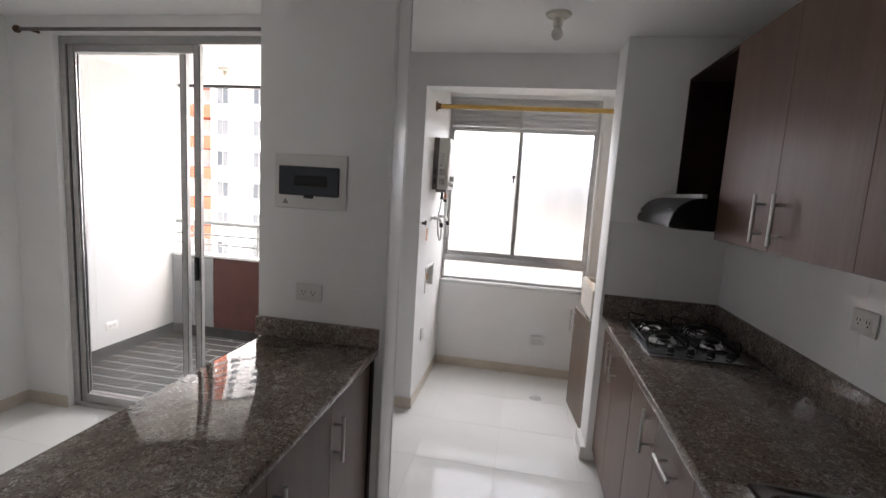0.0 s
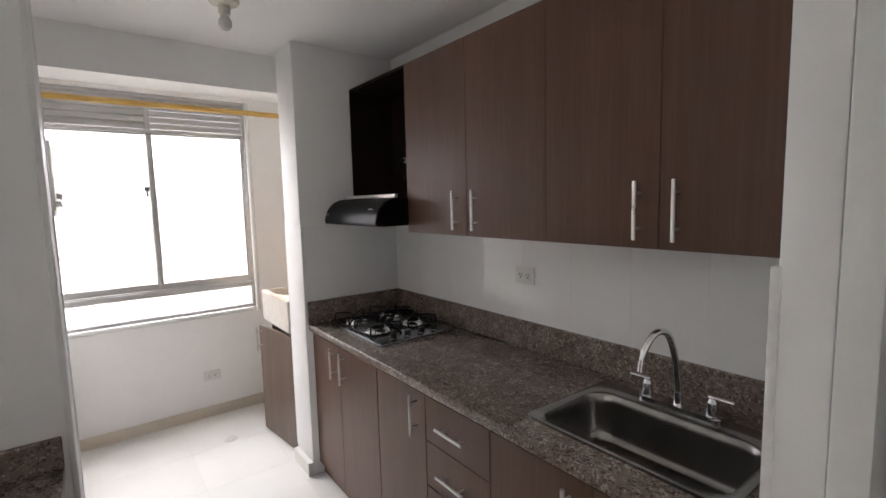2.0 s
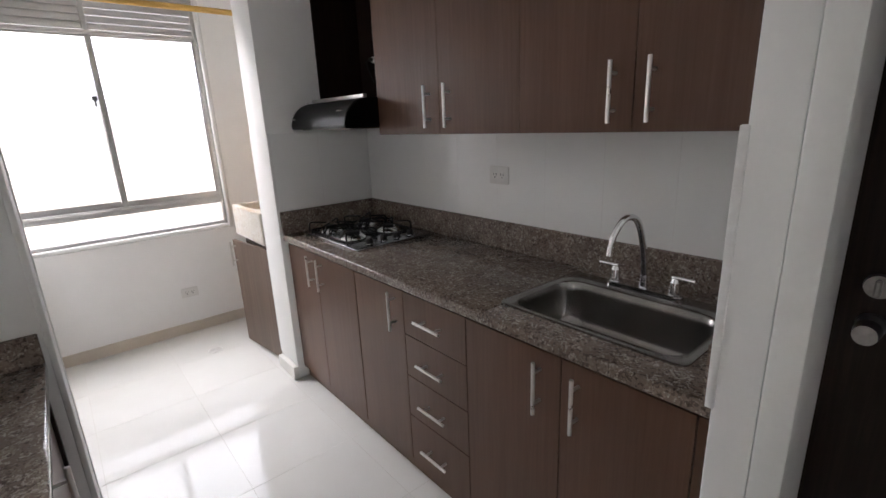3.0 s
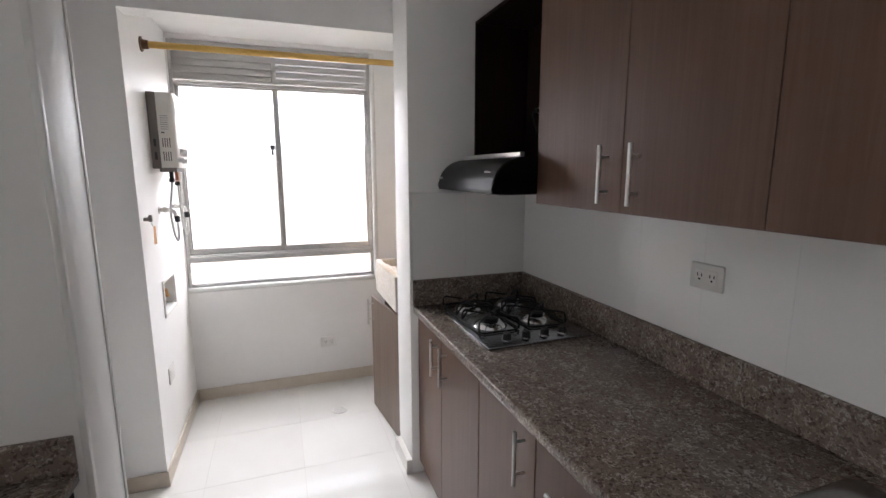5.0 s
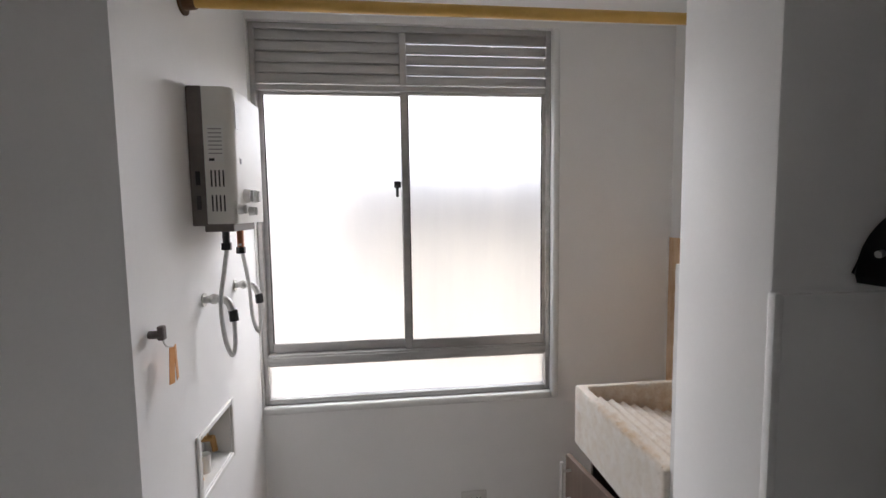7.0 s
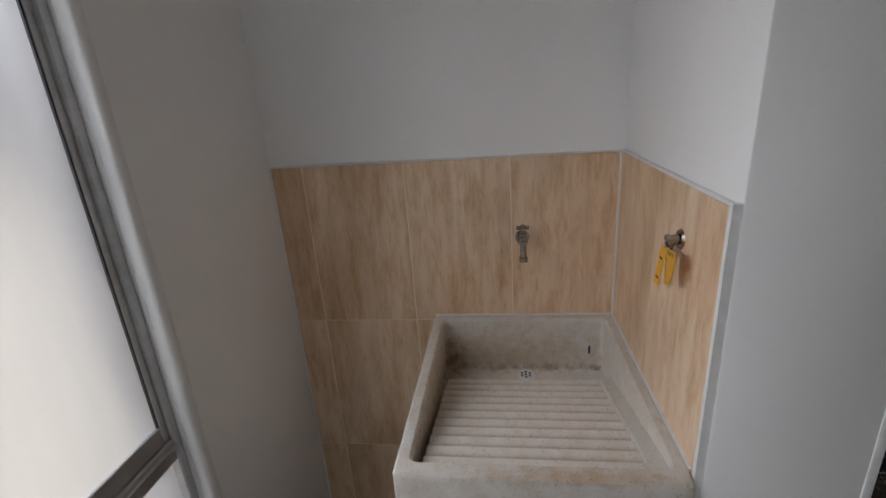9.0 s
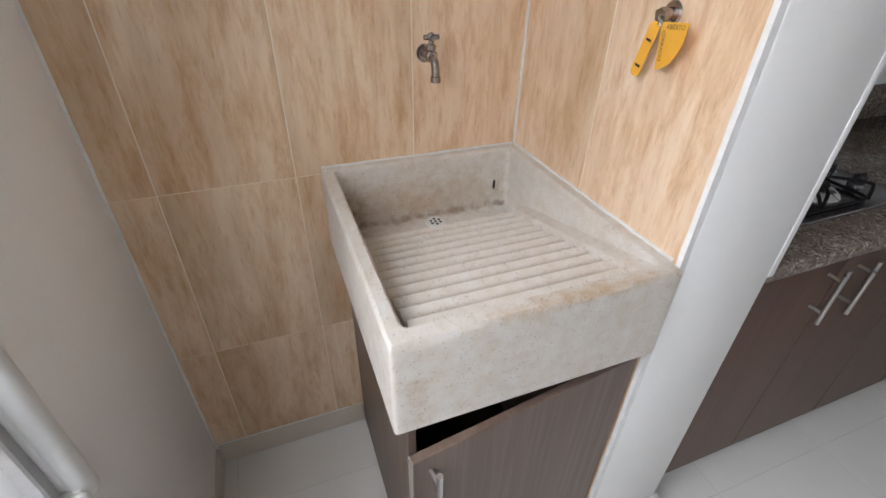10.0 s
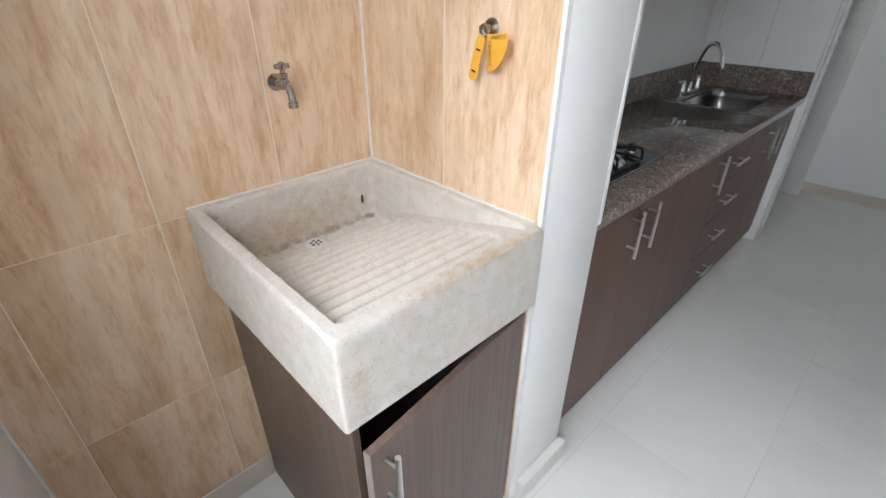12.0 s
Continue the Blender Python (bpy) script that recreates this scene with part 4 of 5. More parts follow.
part("upstand", cube(-0.606, -0.001, SOUTH_END + 0.001, SOUTH_END + 0.022, 0.8995, 1.027, 0.003), GRANITE, wt)

# kitchen sink
ks = thing("kitchen_sink", (-0.3, -1.84, 0.9), "stainless steel kitchen sink let into the granite worktop", "sink")
outer = rounded(KX0, KX1, KY0, KY1, 0.03, 5)
inner = rounded(KX0 + 0.028, KX1 - 0.095, KY0 + 0.028, KY1 - 0.028, 0.07, 5)
floor_o = rounded(KX0 + 0.055, KX1 - 0.125, KY0 + 0.06, KY1 - 0.06, 0.06, 5)
bm = bmesh.new()
rings = []
for outline, z in ((outer, 0.8985), (outer, 0.9035), (rounded(KX0 + 0.006, KX1 - 0.006, KY0 + 0.006, KY1 - 0.006, 0.028, 5), 0.9050), (rounded(KX0 + 0.022, KX1 - 0.088, KY0 + 0.022, KY1 - 0.022, 0.072, 5), 0.9040),
                   (inner, 0.897), (inner, 0.86), (rounded(KX0 + 0.036, KX1 - 0.104, KY0 + 0.038, KY1 - 0.038, 0.068, 5), 0.775), (rounded(KX0 + 0.046, KX1 - 0.114, KY0 + 0.05, KY1 - 0.05, 0.064, 5), 0.752), (floor_o, 0.745)):
    rings.append([bm.verts.new((x, y, z)) for x, y in outline])
n = len(rings[0])
for p, q in zip(rings, rings[1:]):
    for k in range(n):
        bm.faces.new((p[k], p[(k + 1) % n], q[(k + 1) % n], q[k]))
bm.faces.new(rings[-1])
part("bowl", bm, STEEL, ks, smooth=50)
bm = rod(bmesh.new(), (-0.33, -1.84, 0.746), (-0.33, -1.84, 0.749), 0.042, seg=24)
sd = part("strainer", bm, CHROME, ks)
part("strainer_cup", rod(bmesh.new(), (-0.33, -1.84, 0.7485), (-0.33, -1.84, 0.7505), 0.026, seg=20), INK, sd)

# mixer tap
kt = thing("mixer_tap", (-0.125, -1.84, 0.905), "chrome two-handle mixer tap with a high arched spout", "tap")
FXT = -0.122
bm = prism(bmesh.new(), rounded(FXT - 0.026, FXT + 0.026, -1.965, -1.712, 0.024, 5), 2, 0.904, 0.926)
bmesh.ops.bevel(bm, geom=[e for e in bm.edges if all(v.co.z > 0.92 for v in e.verts)], offset=0.006, segments=2, affect="EDGES")
part("base_plate", bm, CHROME, kt)
bm = rod(bmesh.new(), (FXT, -1.838, 0.924), (FXT, -1.838, 0.965), 0.015, 0.012, 18)
tube(bm, curve_pts([(FXT, -1.838, 0.96), (FXT - 0.012, -1.834, 1.06), (FXT - 0.045, -1.825, 1.15), (FXT - 0.095, -1.812, 1.165), (FXT - 0.135, -1.80, 1.12), (FXT - 0.145, -1.797, 1.075)], 8), 0.0105, 14)
rod(bm, (FXT - 0.1445, -1.797, 1.083), (FXT - 0.1475, -1.796, 1.055), 0.0125)
part("spout", bm, CHROME, kt)
for y, s in ((-1.738, 1), (-1.938, -1)):
    bm = rod(bmesh.new(), (FXT, y, 0.924), (FXT, y, 0.966), 0.019, 0.014, 18)
    rod(bm, (FXT, y, 0.964), (FXT, y, 0.977), 0.016, 0.011, 16)
    block(bm, FXT - 0.009, FXT + 0.009, min(y - s * 0.012, y + s * 0.06), max(y - s * 0.012, y + s * 0.06), 0.974, 0.984, 0.004, 2)
    part("lever", bm, CHROME, kt, "chrome lever handle")

# ---- hob ----
hb = thing("gas_hob", (-0.285, -0.365, 0.9), "four-burner steel gas hob with black iron grates", "hob")
bm = cube(-0.508, -0.062, -0.655, -0.078, 0.9005, 0.912, 0.004, 2)
part("plate", bm, HOB_STEEL, hb)
for bx, by, r in ((-0.395, -0.185, 0.030), (-0.175, -0.185, 0.036), (-0.395, -0.425, 0.036), (-0.175, -0.425, 0.030)):
    bowl = lathe(bmesh.new(), (bx, by), [(r + 0.036, 0.9115), (r + 0.036, 0.9135), (r + 0.033, 0.917), (r + 0.027, 0.923), (r + 0.018, 0.9285), (r + 0.008, 0.9315), (r - 0.002, 0.933)])
    bu = part("burner", bowl, BURNER, hb, "bright steel burner bowl", 60)
    bm = lathe(bmesh.new(), (bx, by), [(r * 0.96, 0.9328), (r, 0.935), (r, 0.9395), (r * 0.9, 0.943), (r * 0.6, 0.945)], 24)
    part("burner_cap", bm, CAST, bu, "black burner cap")
    part("spark_plug", rod(bmesh.new(), (bx + r + 0.008, by, 0.912), (bx + r + 0.008, by, 0.937), 0.003, seg=8), WHITE_PLASTIC, bu)
for gx in (-0.395, -0.175):
    bm = bmesh.new()
    frame_pts = []
    for px, py in rounded(gx - 0.088, gx + 0.088, -0.525, -0.095, 0.03, 4):
        frame_pts.append((px, py, 0.918))
    tube(bm, frame_pts, 0.0044, 8, True)
    for by in (-0.185, -0.425):
        for a in range(4):
            w = radians(45 + 90 * a)
            ox, oy = gx + 0.088 * (1 if math.cos(w) > 0 else -1), by + 0.088 * (1 if math.sin(w) > 0 else -1)
            ix, iy = gx + 0.026 * math.cos(w), by + 0.026 * math.sin(w)
            tube(bm, curve_pts([(ox, oy, 0.918), (ox * 0.97 + ix * 0.03, oy * 0.97 + iy * 0.03, 0.952), (ox * 0.8 + ix * 0.2, oy * 0.8 + iy * 0.2, 0.961), (ix, iy, 0.960)], 4), 0.0044, 8)
    for s in (-1, 1):
        tube(bm, curve_pts([(gx - 0.088, -0.305 + s * 0.032, 0.918), (gx - 0.06, -0.305 + s * 0.03, 0.955), (gx, -0.305 + s * 0.012, 0.962), (gx + 0.06, -0.305 + s * 0.03, 0.955), (gx + 0.088, -0.305 + s * 0.032, 0.918)], 5), 0.0044, 8)
    for fx in (-0.088, 0.088):
        for fy in (-0.49, -0.13):
            rod(bm, (gx + fx, fy, 0.911), (gx + fx, fy, 0.918), 0.005, seg=8)
    part("grate", bm, CAST, hb, "black wire pan support")
for k in range(4):
    kx = -0.405 + k * 0.082
    bm = rod(bmesh.new(), (kx, -0.600, 0.911), (kx, -0.600, 0.916), 0.021, 0.021, 20)
    kn = part("knob_ring", bm, CHROME, hb)
    bm = rod(bmesh.new(), (kx, -0.600, 0.916), (kx, -0.600, 0.938), 0.018, 0.0155, 20)
    block(bm, kx - 0.0045, kx + 0.0045, -0.616, -0.584, 0.934, 0.943, 0.002)
    part("knob", bm, BLACK_PLASTIC, kn, "black control knob")

# ---- range hood ----
rh = thing("range_hood", (-0.25, -0.3, 1.46), "black curved range hood with a steel strip", "range hood")
prof = [(-0.012, 1.462), (-0.472, 1.462), (-0.476, 1.475)]
for k in range(9):
    a = radians(90 * k / 8)
    prof.append((-0.345 - 0.130 * math.cos(a), 1.478 + 0.118 * math.sin(a)))
prof += [(-0.012, 1.600)]
bm = prism(bmesh.new(), prof, 1, -0.592, -0.006)
bmesh.ops.bevel(bm, geom=[e for e in bm.edges if abs(e.verts[0].co.y - e.verts[1].co.y) < 1e-5], offset=0.004, segments=2, affect="EDGES")
hood = part("canopy", bm, BLACK_ENAMEL, rh, smooth=40)
part("strip", cube(-0.345, -0.325, -0.555, -0.01, 1.597, 1.615, 0.002), SATIN, rh, "brushed steel strip")
bm = prism(bmesh.new(), [(-0.28 + 0.032 * math.cos(a * math.tau / 20), 0.014 * math.sin(a * math.tau / 20)) for a in range(20)], 2, -0.0008, 0.0008)
bm.transform(Matrix.Translation((-0.452, -0.235, 1.535)) @ Matrix.Rotation(radians(90), 4, "Z") @ Matrix.Rotation(radians(50), 4, "X"))
part("badge", bm, PRINT, rh, "small grey oval badge", None)
part("filter", cube(-0.43, -0.06, -0.56, -0.04, 1.456, 1.464, 0.002), STEEL, rh, "metal grease filter")
part("switch", rod(bmesh.new(), (-0.468, -0.045, 1.515), (-0.477, -0.045, 1.513), 0.006), SATIN, rh)

# open shelf box above the hood
ob_box = thing("open_cabinet", (-0.15, -0.3, 1.61), "open dark brown cabinet box above the range hood", "cabinet")
UX, UZ0, UZ1 = -0.29, 1.425, 2.225
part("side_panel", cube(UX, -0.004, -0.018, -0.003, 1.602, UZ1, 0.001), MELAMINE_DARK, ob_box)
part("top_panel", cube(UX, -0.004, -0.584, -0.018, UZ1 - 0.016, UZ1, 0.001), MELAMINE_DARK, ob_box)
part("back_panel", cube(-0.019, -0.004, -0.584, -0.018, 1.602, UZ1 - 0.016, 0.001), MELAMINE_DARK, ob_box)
pl = plate("wall_outlet", "white outlet inside the open cabinet with the hood plugged in", "outlet", (-0.019, -0.238, 1.811), (-1, 0, 0), 0.115, 0.075, 2)
bm = block(bmesh.new(), -0.066, -0.028, -0.232, -0.204, 1.797, 1.829, 0.006, 2)
pg = part("plug", bm, WHITE_PLASTIC, pl, "white adapter plug")
part("plug_tip", rod(bmesh.new(), (-0.066, -0.218, 1.813), (-0.086, -0.218, 1.813), 0.010), BLACK_PLASTIC, pl, "black plug")
part("cable", tube(bmesh.new(), curve_pts([(-0.086, -0.218, 1.813), (-0.10, -0.215, 1.79), (-0.07, -0.21, 1.72), (-0.06, -0.26, 1.66), (-0.09, -0.30, 1.605)], 6), 0.0035, 8), BLACK_PLASTIC, pl, "black power cable")

# ---- wall cabinets ----


def wall_cabinet(y0, y1, mid, h1, h2, label):
    t = thing("wall_cabinet", (-0.15, (y0 + y1) / 2, UZ0), label, "cabinet", "kitchen wall cabinets")
    bm = bmesh.new()
    block(bm, UX + 0.02, -0.004, y0, y0 + 0.016, UZ0, UZ1)
    block(bm, UX + 0.02, -0.004, y1 - 0.016, y1, UZ0, UZ1)
    block(bm, UX + 0.02, -0.004, y0 + 0.016, y1 - 0.016, UZ0, UZ0 + 0.016)
    block(bm, UX + 0.02, -0.004, y0 + 0.016, y1 - 0.016, UZ1 - 0.016, UZ1)
    block(bm, -0.016, -0.004, y0 + 0.016, y1 - 0.016, UZ0 + 0.016, UZ1 - 0.016)
    part("carcass", bm, MELAMINE, t, smooth=None)
    for a, b, h in ((y0, mid, h2), (mid, y1, h1)):
        d = part("door", cube(UX, UX + 0.017, a + 0.0009, b - 0.0009, UZ0, UZ1, 0.0008), MELAMINE, t)
        bar_handle(t, d, (UX, h, 1.533), Z, W, 0.165)


wall_cabinet(-1.452, -0.586, -1.035, -0.977, -1.100, "brown wood-grain wall cabinet with two doors beside the hood")
wall_cabinet(-2.226, -1.452, -1.850, -1.795, -1.905, "brown wood-grain wall cabinet with two doors above the sink")

# ---- ceiling lamps ----


def lampholder(name, at, label, bulb=True):
    t = thing(name, at, label, "ceiling lamp")
    x, y, z = at
    bm = rod(bmesh.new(), (x, y, z), (x, y, z - 0.012), 0.062, 0.057, 26)
    rod(bm, (x, y, z - 0.012), (x, y, z - 0.022), 0.05, 0.03, 26)
    rod(bm, (x, y, z - 0.022), (x, y, z - 0.058), 0.026, 0.022, 22)
    part("lampholder", bm, PORCELAIN, t, "white porcelain lampholder")
    if bulb:
        bm = rod(bmesh.new(), (x, y, z - 0.058), (x, y, z - 0.074), 0.0145, 0.019, 18)
        ball(bm, (x, y, z - 0.092), 0.027, (1, 1, 1.12), 20)
        part("bulb", bm, BULB, t, "small unlit opal bulb")


lampholder("ceiling_lamp", (-1.01, -0.32, CEILING), "white porcelain lampholder with a small unlit bulb")
lampholder("ceiling_lamp", (-3.55, 0.75, 2.42), "white porcelain lampholder on the balcony ceiling", False)

# ---- bar counter ----
BX0, BX1, BY0, BY1 = -2.16, -1.640, -2.16, -0.957
bw = thing("bar_worktop", (-1.9, -1.55, 0.87), "brown speckled granite bar worktop with an upstand", "worktop")
part("slab", cube(BX0, BX1, BY0, BY1, 0.868, 0.90, 0.005, 2), GRANITE, bw)
part("upstand", cube(-2.19, BX1, BY1 - 0.02, BY1, 0.9, 0.982, 0.003), GRANITE, bw)
bc = thing("bar_cabinet", (-1.9, -1.55, 0), "brown wood-grain cabinet under the bar with bar handles", "cabinet")
bm = bmesh.new()
block(bm, -2.10, -1.682, BY0 + 0.03, BY0 + 0.046, 0.0, 0.867)
block(bm, -2.10, -1.682, BY1 - 0.018, BY1 - 0.002, 0.0, 0.867)
block(bm, -2.10, -2.084, BY0 + 0.046, BY1 - 0.018, 0.0, 0.867)
block(bm, -2.084, -1.682, BY0 + 0.046, BY1 - 0.018, 0.10, 0.116)
block(bm, -1.74, -1.72, BY0 + 0.046, BY1 - 0.018, 0.0, 0.10)
block(bm, -1.698, -1.682, BY0 + 0.046, BY1 - 0.018, 0.83, 0.867)
part("carcass", bm, MELAMINE, bc, smooth=None)
part("end_strip", cube(-1.682, -1.655, BY1 - 0.030, BY1 - 0.002, 0.0, 0.866), MELAMINE_DARK, bc, smooth=None)
bys = [BY1 - 0.032, -1.372, -1.755, BY0 + 0.03]
for k, (b, a) in enumerate(zip(bys, bys[1:])):
    d = part("door", cube(-1.680, -1.663, a + 0.0015, b - 0.0015, 0.10, 0.845, 0.0012), MELAMINE, bc)
    bar_handle(bc, d, (-1.663, a + 0.032, 0.712), Z, (1, 0, 0), 0.165)

# ---- breaker panel ----
bp = thing("breaker_panel", (-1.957, -0.955, 1.56), "white breaker panel with a smoked flap on the stub wall", "breaker panel")
part("cover_plate", cube(-2.112, -1.80, -0.968, -0.955, 1.455, 1.675, 0.005, 2), WHITE_PLASTIC, bp)
fl = part("flap", cube(-2.088, -1.828, -0.982, -0.966, 1.508, 1.626, 0.007, 2), GREY_PLASTIC, bp, "smoked grey plastic flap")
part("flap_window", cube(-2.02, -1.875, -0.9845, -0.981, 1.545, 1.59, 0.002), INK, fl)
part("flap_grip", cube(-1.975, -1.94, -0.986, -0.966, 1.498, 1.51, 0.002), GREY_PLASTIC, fl)
bm = prism(bmesh.new(), [(-2.075, 1.473), (-2.049, 1.473), (-2.062, 1.494)], 1, -0.9692, -0.9680)
part("warning_mark", bm, PRINT, bp, "small grey warning triangle", None)

# ---- sliding door to the balcony ----
sd = thing("door_1", (-3.0, LIVE_N + 0.07, 0), "aluminium sliding glass door to the balcony, partly open", "sliding door", kind="structure")
YD = LIVE_N + 0.035
bm = bmesh.new()
block(bm, SX0, SX0 + 0.045, YD, YD + 0.09, 0, SZ1, 0.003)
block(bm, SX1 - 0.045, SX1, YD, YD + 0.09, 0, SZ1, 0.003)
block(bm, SX0 + 0.045, SX1 - 0.045, YD, YD + 0.09, SZ1 - 0.045, SZ1, 0.003)
block(bm, SX0 + 0.045, SX1 - 0.045, YD, YD + 0.09, -0.003, 0.03, 0.003)
part("door_frame", bm, ALU, sd)
for x0, x1, y in ((SX0 + 0.03, -3.105, YD + 0.05), (SX0 + 0.048, -2.985, YD + 0.012)):
    bm = bmesh.new()
    block(bm, x0, x0 + 0.040, y, y + 0.03, 0.03, SZ1 - 0.045, 0.003)
    block(bm, x1 - 0.040, x1, y, y + 0.03, 0.03, SZ1 - 0.045, 0.003)
    block(bm, x0 + 0.040, x1 - 0.040, y, y + 0.03, 0.03, 0.085, 0.003)
    block(bm, x0 + 0.040, x1 - 0.040, y, y + 0.03, SZ1 - 0.09, SZ1 - 0.045, 0.003)
    leaf = part("leaf", bm, ALU, sd, "aluminium framed glass leaf")
    pn = part("pane", cube(x0 + 0.045, x1 - 0.045, y + 0.012, y + 0.017, 0.08, SZ1 - 0.085), CLEAR, leaf, "clear glass pane", None)
    pn.visible_shadow = False
    bm = bmesh.new()
    for a, b in ((x0 + 0.040, x0 + 0.046), (x1 - 0.046, x1 - 0.040)):
        block(bm, a, b, y + 0.006, y + 0.011, 0.085, SZ1 - 0.09)
    block(bm, x0 - 0.001, x0 + 0.003, y - 0.002, y, 0.03, SZ1 - 0.045)
    block(bm, x1 - 0.003, x1 + 0.001, y - 0.002, y, 0.03, SZ1 - 0.045)
    part("gasket", bm, ALU_GAP, leaf, smooth=None)
part("lock", cube(-3.022, -2.998, YD - 0.004, YD + 0.013, 0.93, 1.07, 0.003), BLACK_PLASTIC, sd, "black door lock")

cr = thing("curtain_rod", (-3.2, LIVE_N - 0.06, 2.37), "thin dark curtain rod above the sliding door", "curtain rod")
bm = rod(bmesh.new(), (-4.08, LIVE_N - 0.06, 2.345), (-2.22, LIVE_N - 0.06, 2.345), 0.010)
part("pole", bm, HEATER_BACK, cr)
bm = ball(bmesh.new(), (-4.10, LIVE_N - 0.06, 2.345), 0.022)
rod(bm, (-4.02, LIVE_N - 0.06, 2.345), (-4.02, LIVE_N, 2.345), 0.008)
part("finial", bm, DARK_BRASS, cr, "bronze finial and bracket")

# ---- balcony ----
pa = thing("balcony_parapet", (-3.3, 1.3, 0), "maroon rendered balcony parapet", "parapet", kind="structure")
part("front_wall", cube(-4.5, -2.19, 1.26, 1.40, -0.1, 0.765, 0.004), MAROON, pa)
part("grey_panel", cube(-4.5, -4.05, 1.252, 1.26, -0.03, 0.76, 0.002), GREY_RENDER, pa, "grey rendered end of the parapet")
part("coping", cube(-4.5, -2.19, 1.25, 1.41, 0.765, 0.79, 0.004), WHITE_GROUT, pa)
ra = thing("balcony_railing", (-3.3, 1.33, 0.79), "grey painted steel railing on the parapet", "railing")
for z, r in ((1.10, 0.022), (0.98, 0.010), (0.885, 0.010)):
    part("rail", rod(bmesh.new(), (-4.5, 1.33, z), (-2.19, 1.33, z), r, seg=12), RAIL_METAL, ra)
for x in (-4.3, -3.62, -2.95, -2.3):
    part("post", rod(bmesh.new(), (x, 1.33, 0.785), (x, 1.33, 1.10), 0.015, seg=12), RAIL_METAL, ra)
structure("trim_balcony_edge", cube(-4.5, -2.19, 1.36, 1.40, 2.395, 2.42), BLACK_PLASTIC, "dark metal edge under the balcony ceiling")
bm = block(bmesh.new(), -4.5, -4.49, LIVE_N + 0.14, 1.25, -0.034, 0.07)
block(bm, -4.49, -2.19, 1.24, 1.25, -0.034, 0.07)
structure("baseboard_balcony", bm, DECK, "grey tile skirting of the balcony")

# ---- entrance door ----
ed = thing("door_2", (-0.45, -2.85, 0), "closed dark brown entrance door with a round knob", "door", kind="structure")
DXF = -0.44
bm = bmesh.new()
block(bm, -0.628, DXF - 0.003, -2.365, -2.311, 0, 2.1, 0.006, 2)
block(bm, -0.628, DXF - 0.003, -3.33, -3.29, 0, 2.1, 0.006, 2)
block(bm, -0.628, DXF - 0.003, -3.29, -2.365, 2.06, 2.1, 0.006, 2)
part("door_frame", bm, TRIM_PAINT, ed, "white painted door frame with chipped edges")
lf = part("leaf", cube(DXF, DXF + 0.04, -3.30, -2.345, 0.005, 2.07, 0.002), DOOR_WOOD, ed, "dark brown door leaf")
bm = rod(bmesh.new(), (DXF, -2.418, 1.082), (DXF - 0.008, -2.418, 1.082), 0.023, 0.021, 24)
rod(bm, (DXF - 0.008, -2.418, 1.082), (DXF - 0.035, -2.418, 1.082), 0.012, 0.014, 18)
rod(bm, (DXF - 0.033, -2.418, 1.082), (DXF - 0.062, -2.418, 1.082), 0.021, 0.018, 24)
part("knob", bm, DULL_METAL, lf, "satin steel round knob")
bm = rod(bmesh.new(), (DXF, -2.418, 1.158), (DXF - 0.01, -2.418, 1.158), 0.023, 0.021, 24)
block(bm, DXF - 0.026, DXF - 0.008, -2.423, -2.413, 1.142, 1.174, 0.003)
part("deadbolt", bm, DULL_METAL, lf, "round deadbolt with a thumb turn")
structure("wall_entrance", cube(DXF + 0.045, EAST, LIVE_S, -2.311, -0.02, CEILING), PAINT, "white painted wall behind the entrance door")
bm = cube(-0.61, DXF + 0.045, LIVE_S, -2.311, 2.101, CEILING)
block(bm, -0.61, DXF + 0.045, LIVE_S, -3.331, -0.02, 2.101)
structure("wall_over_door", bm, PAINT, "white painted wall over the entrance door")
st = thing("door_stop", (-1.1, LIVE_S, 0.11), "small dark round door stop low on the wall", "door stop")
part("stop", rod(bmesh.new(), (-1.13, LIVE_S, 0.14), (-1.13, LIVE_S + 0.03, 0.14), 0.014, 0.011, 16), BLACK_PLASTIC, st)

# ---- plaster corner beads and tile edge trims ----
for n, (x, y) in enumerate(((-1.618, -0.955), (-1.618, -0.77))):
    structure("trim_corner_bead_%d" % (n + 1), cube(x - 0.012, x + 0.003, y - 0.003 if n == 0 else y - 0.012, y + 0.012 if n == 0 else y + 0.003, 0.0, CEILING, 0.003, 2), TRIM_PAINT, "white plaster corner bead", 40)
structure("trim_splash_edge_pier", cube(-0.622, -0.6065, -0.0105, 0.006, 0.9, 1.449, 0.003, 2), WHITE_GROUT, "white tile edge trim", 40)
structure("trim_splash_edge_end", cube(-0.624, -0.6065, SOUTH_END - 0.006, SOUTH_END + 0.0105, 0.9, 1.449, 0.003, 2), WHITE_GROUT, "white tile edge trim", 40)

# ---- skirtings ----


def skirting(name, x0, x1, y0, y1, h=0.08, material=SKIRT):
    structure(name, cube(x0, x1, y0, y1, 0.0, h, 0.002), material, "beige tile skirting")


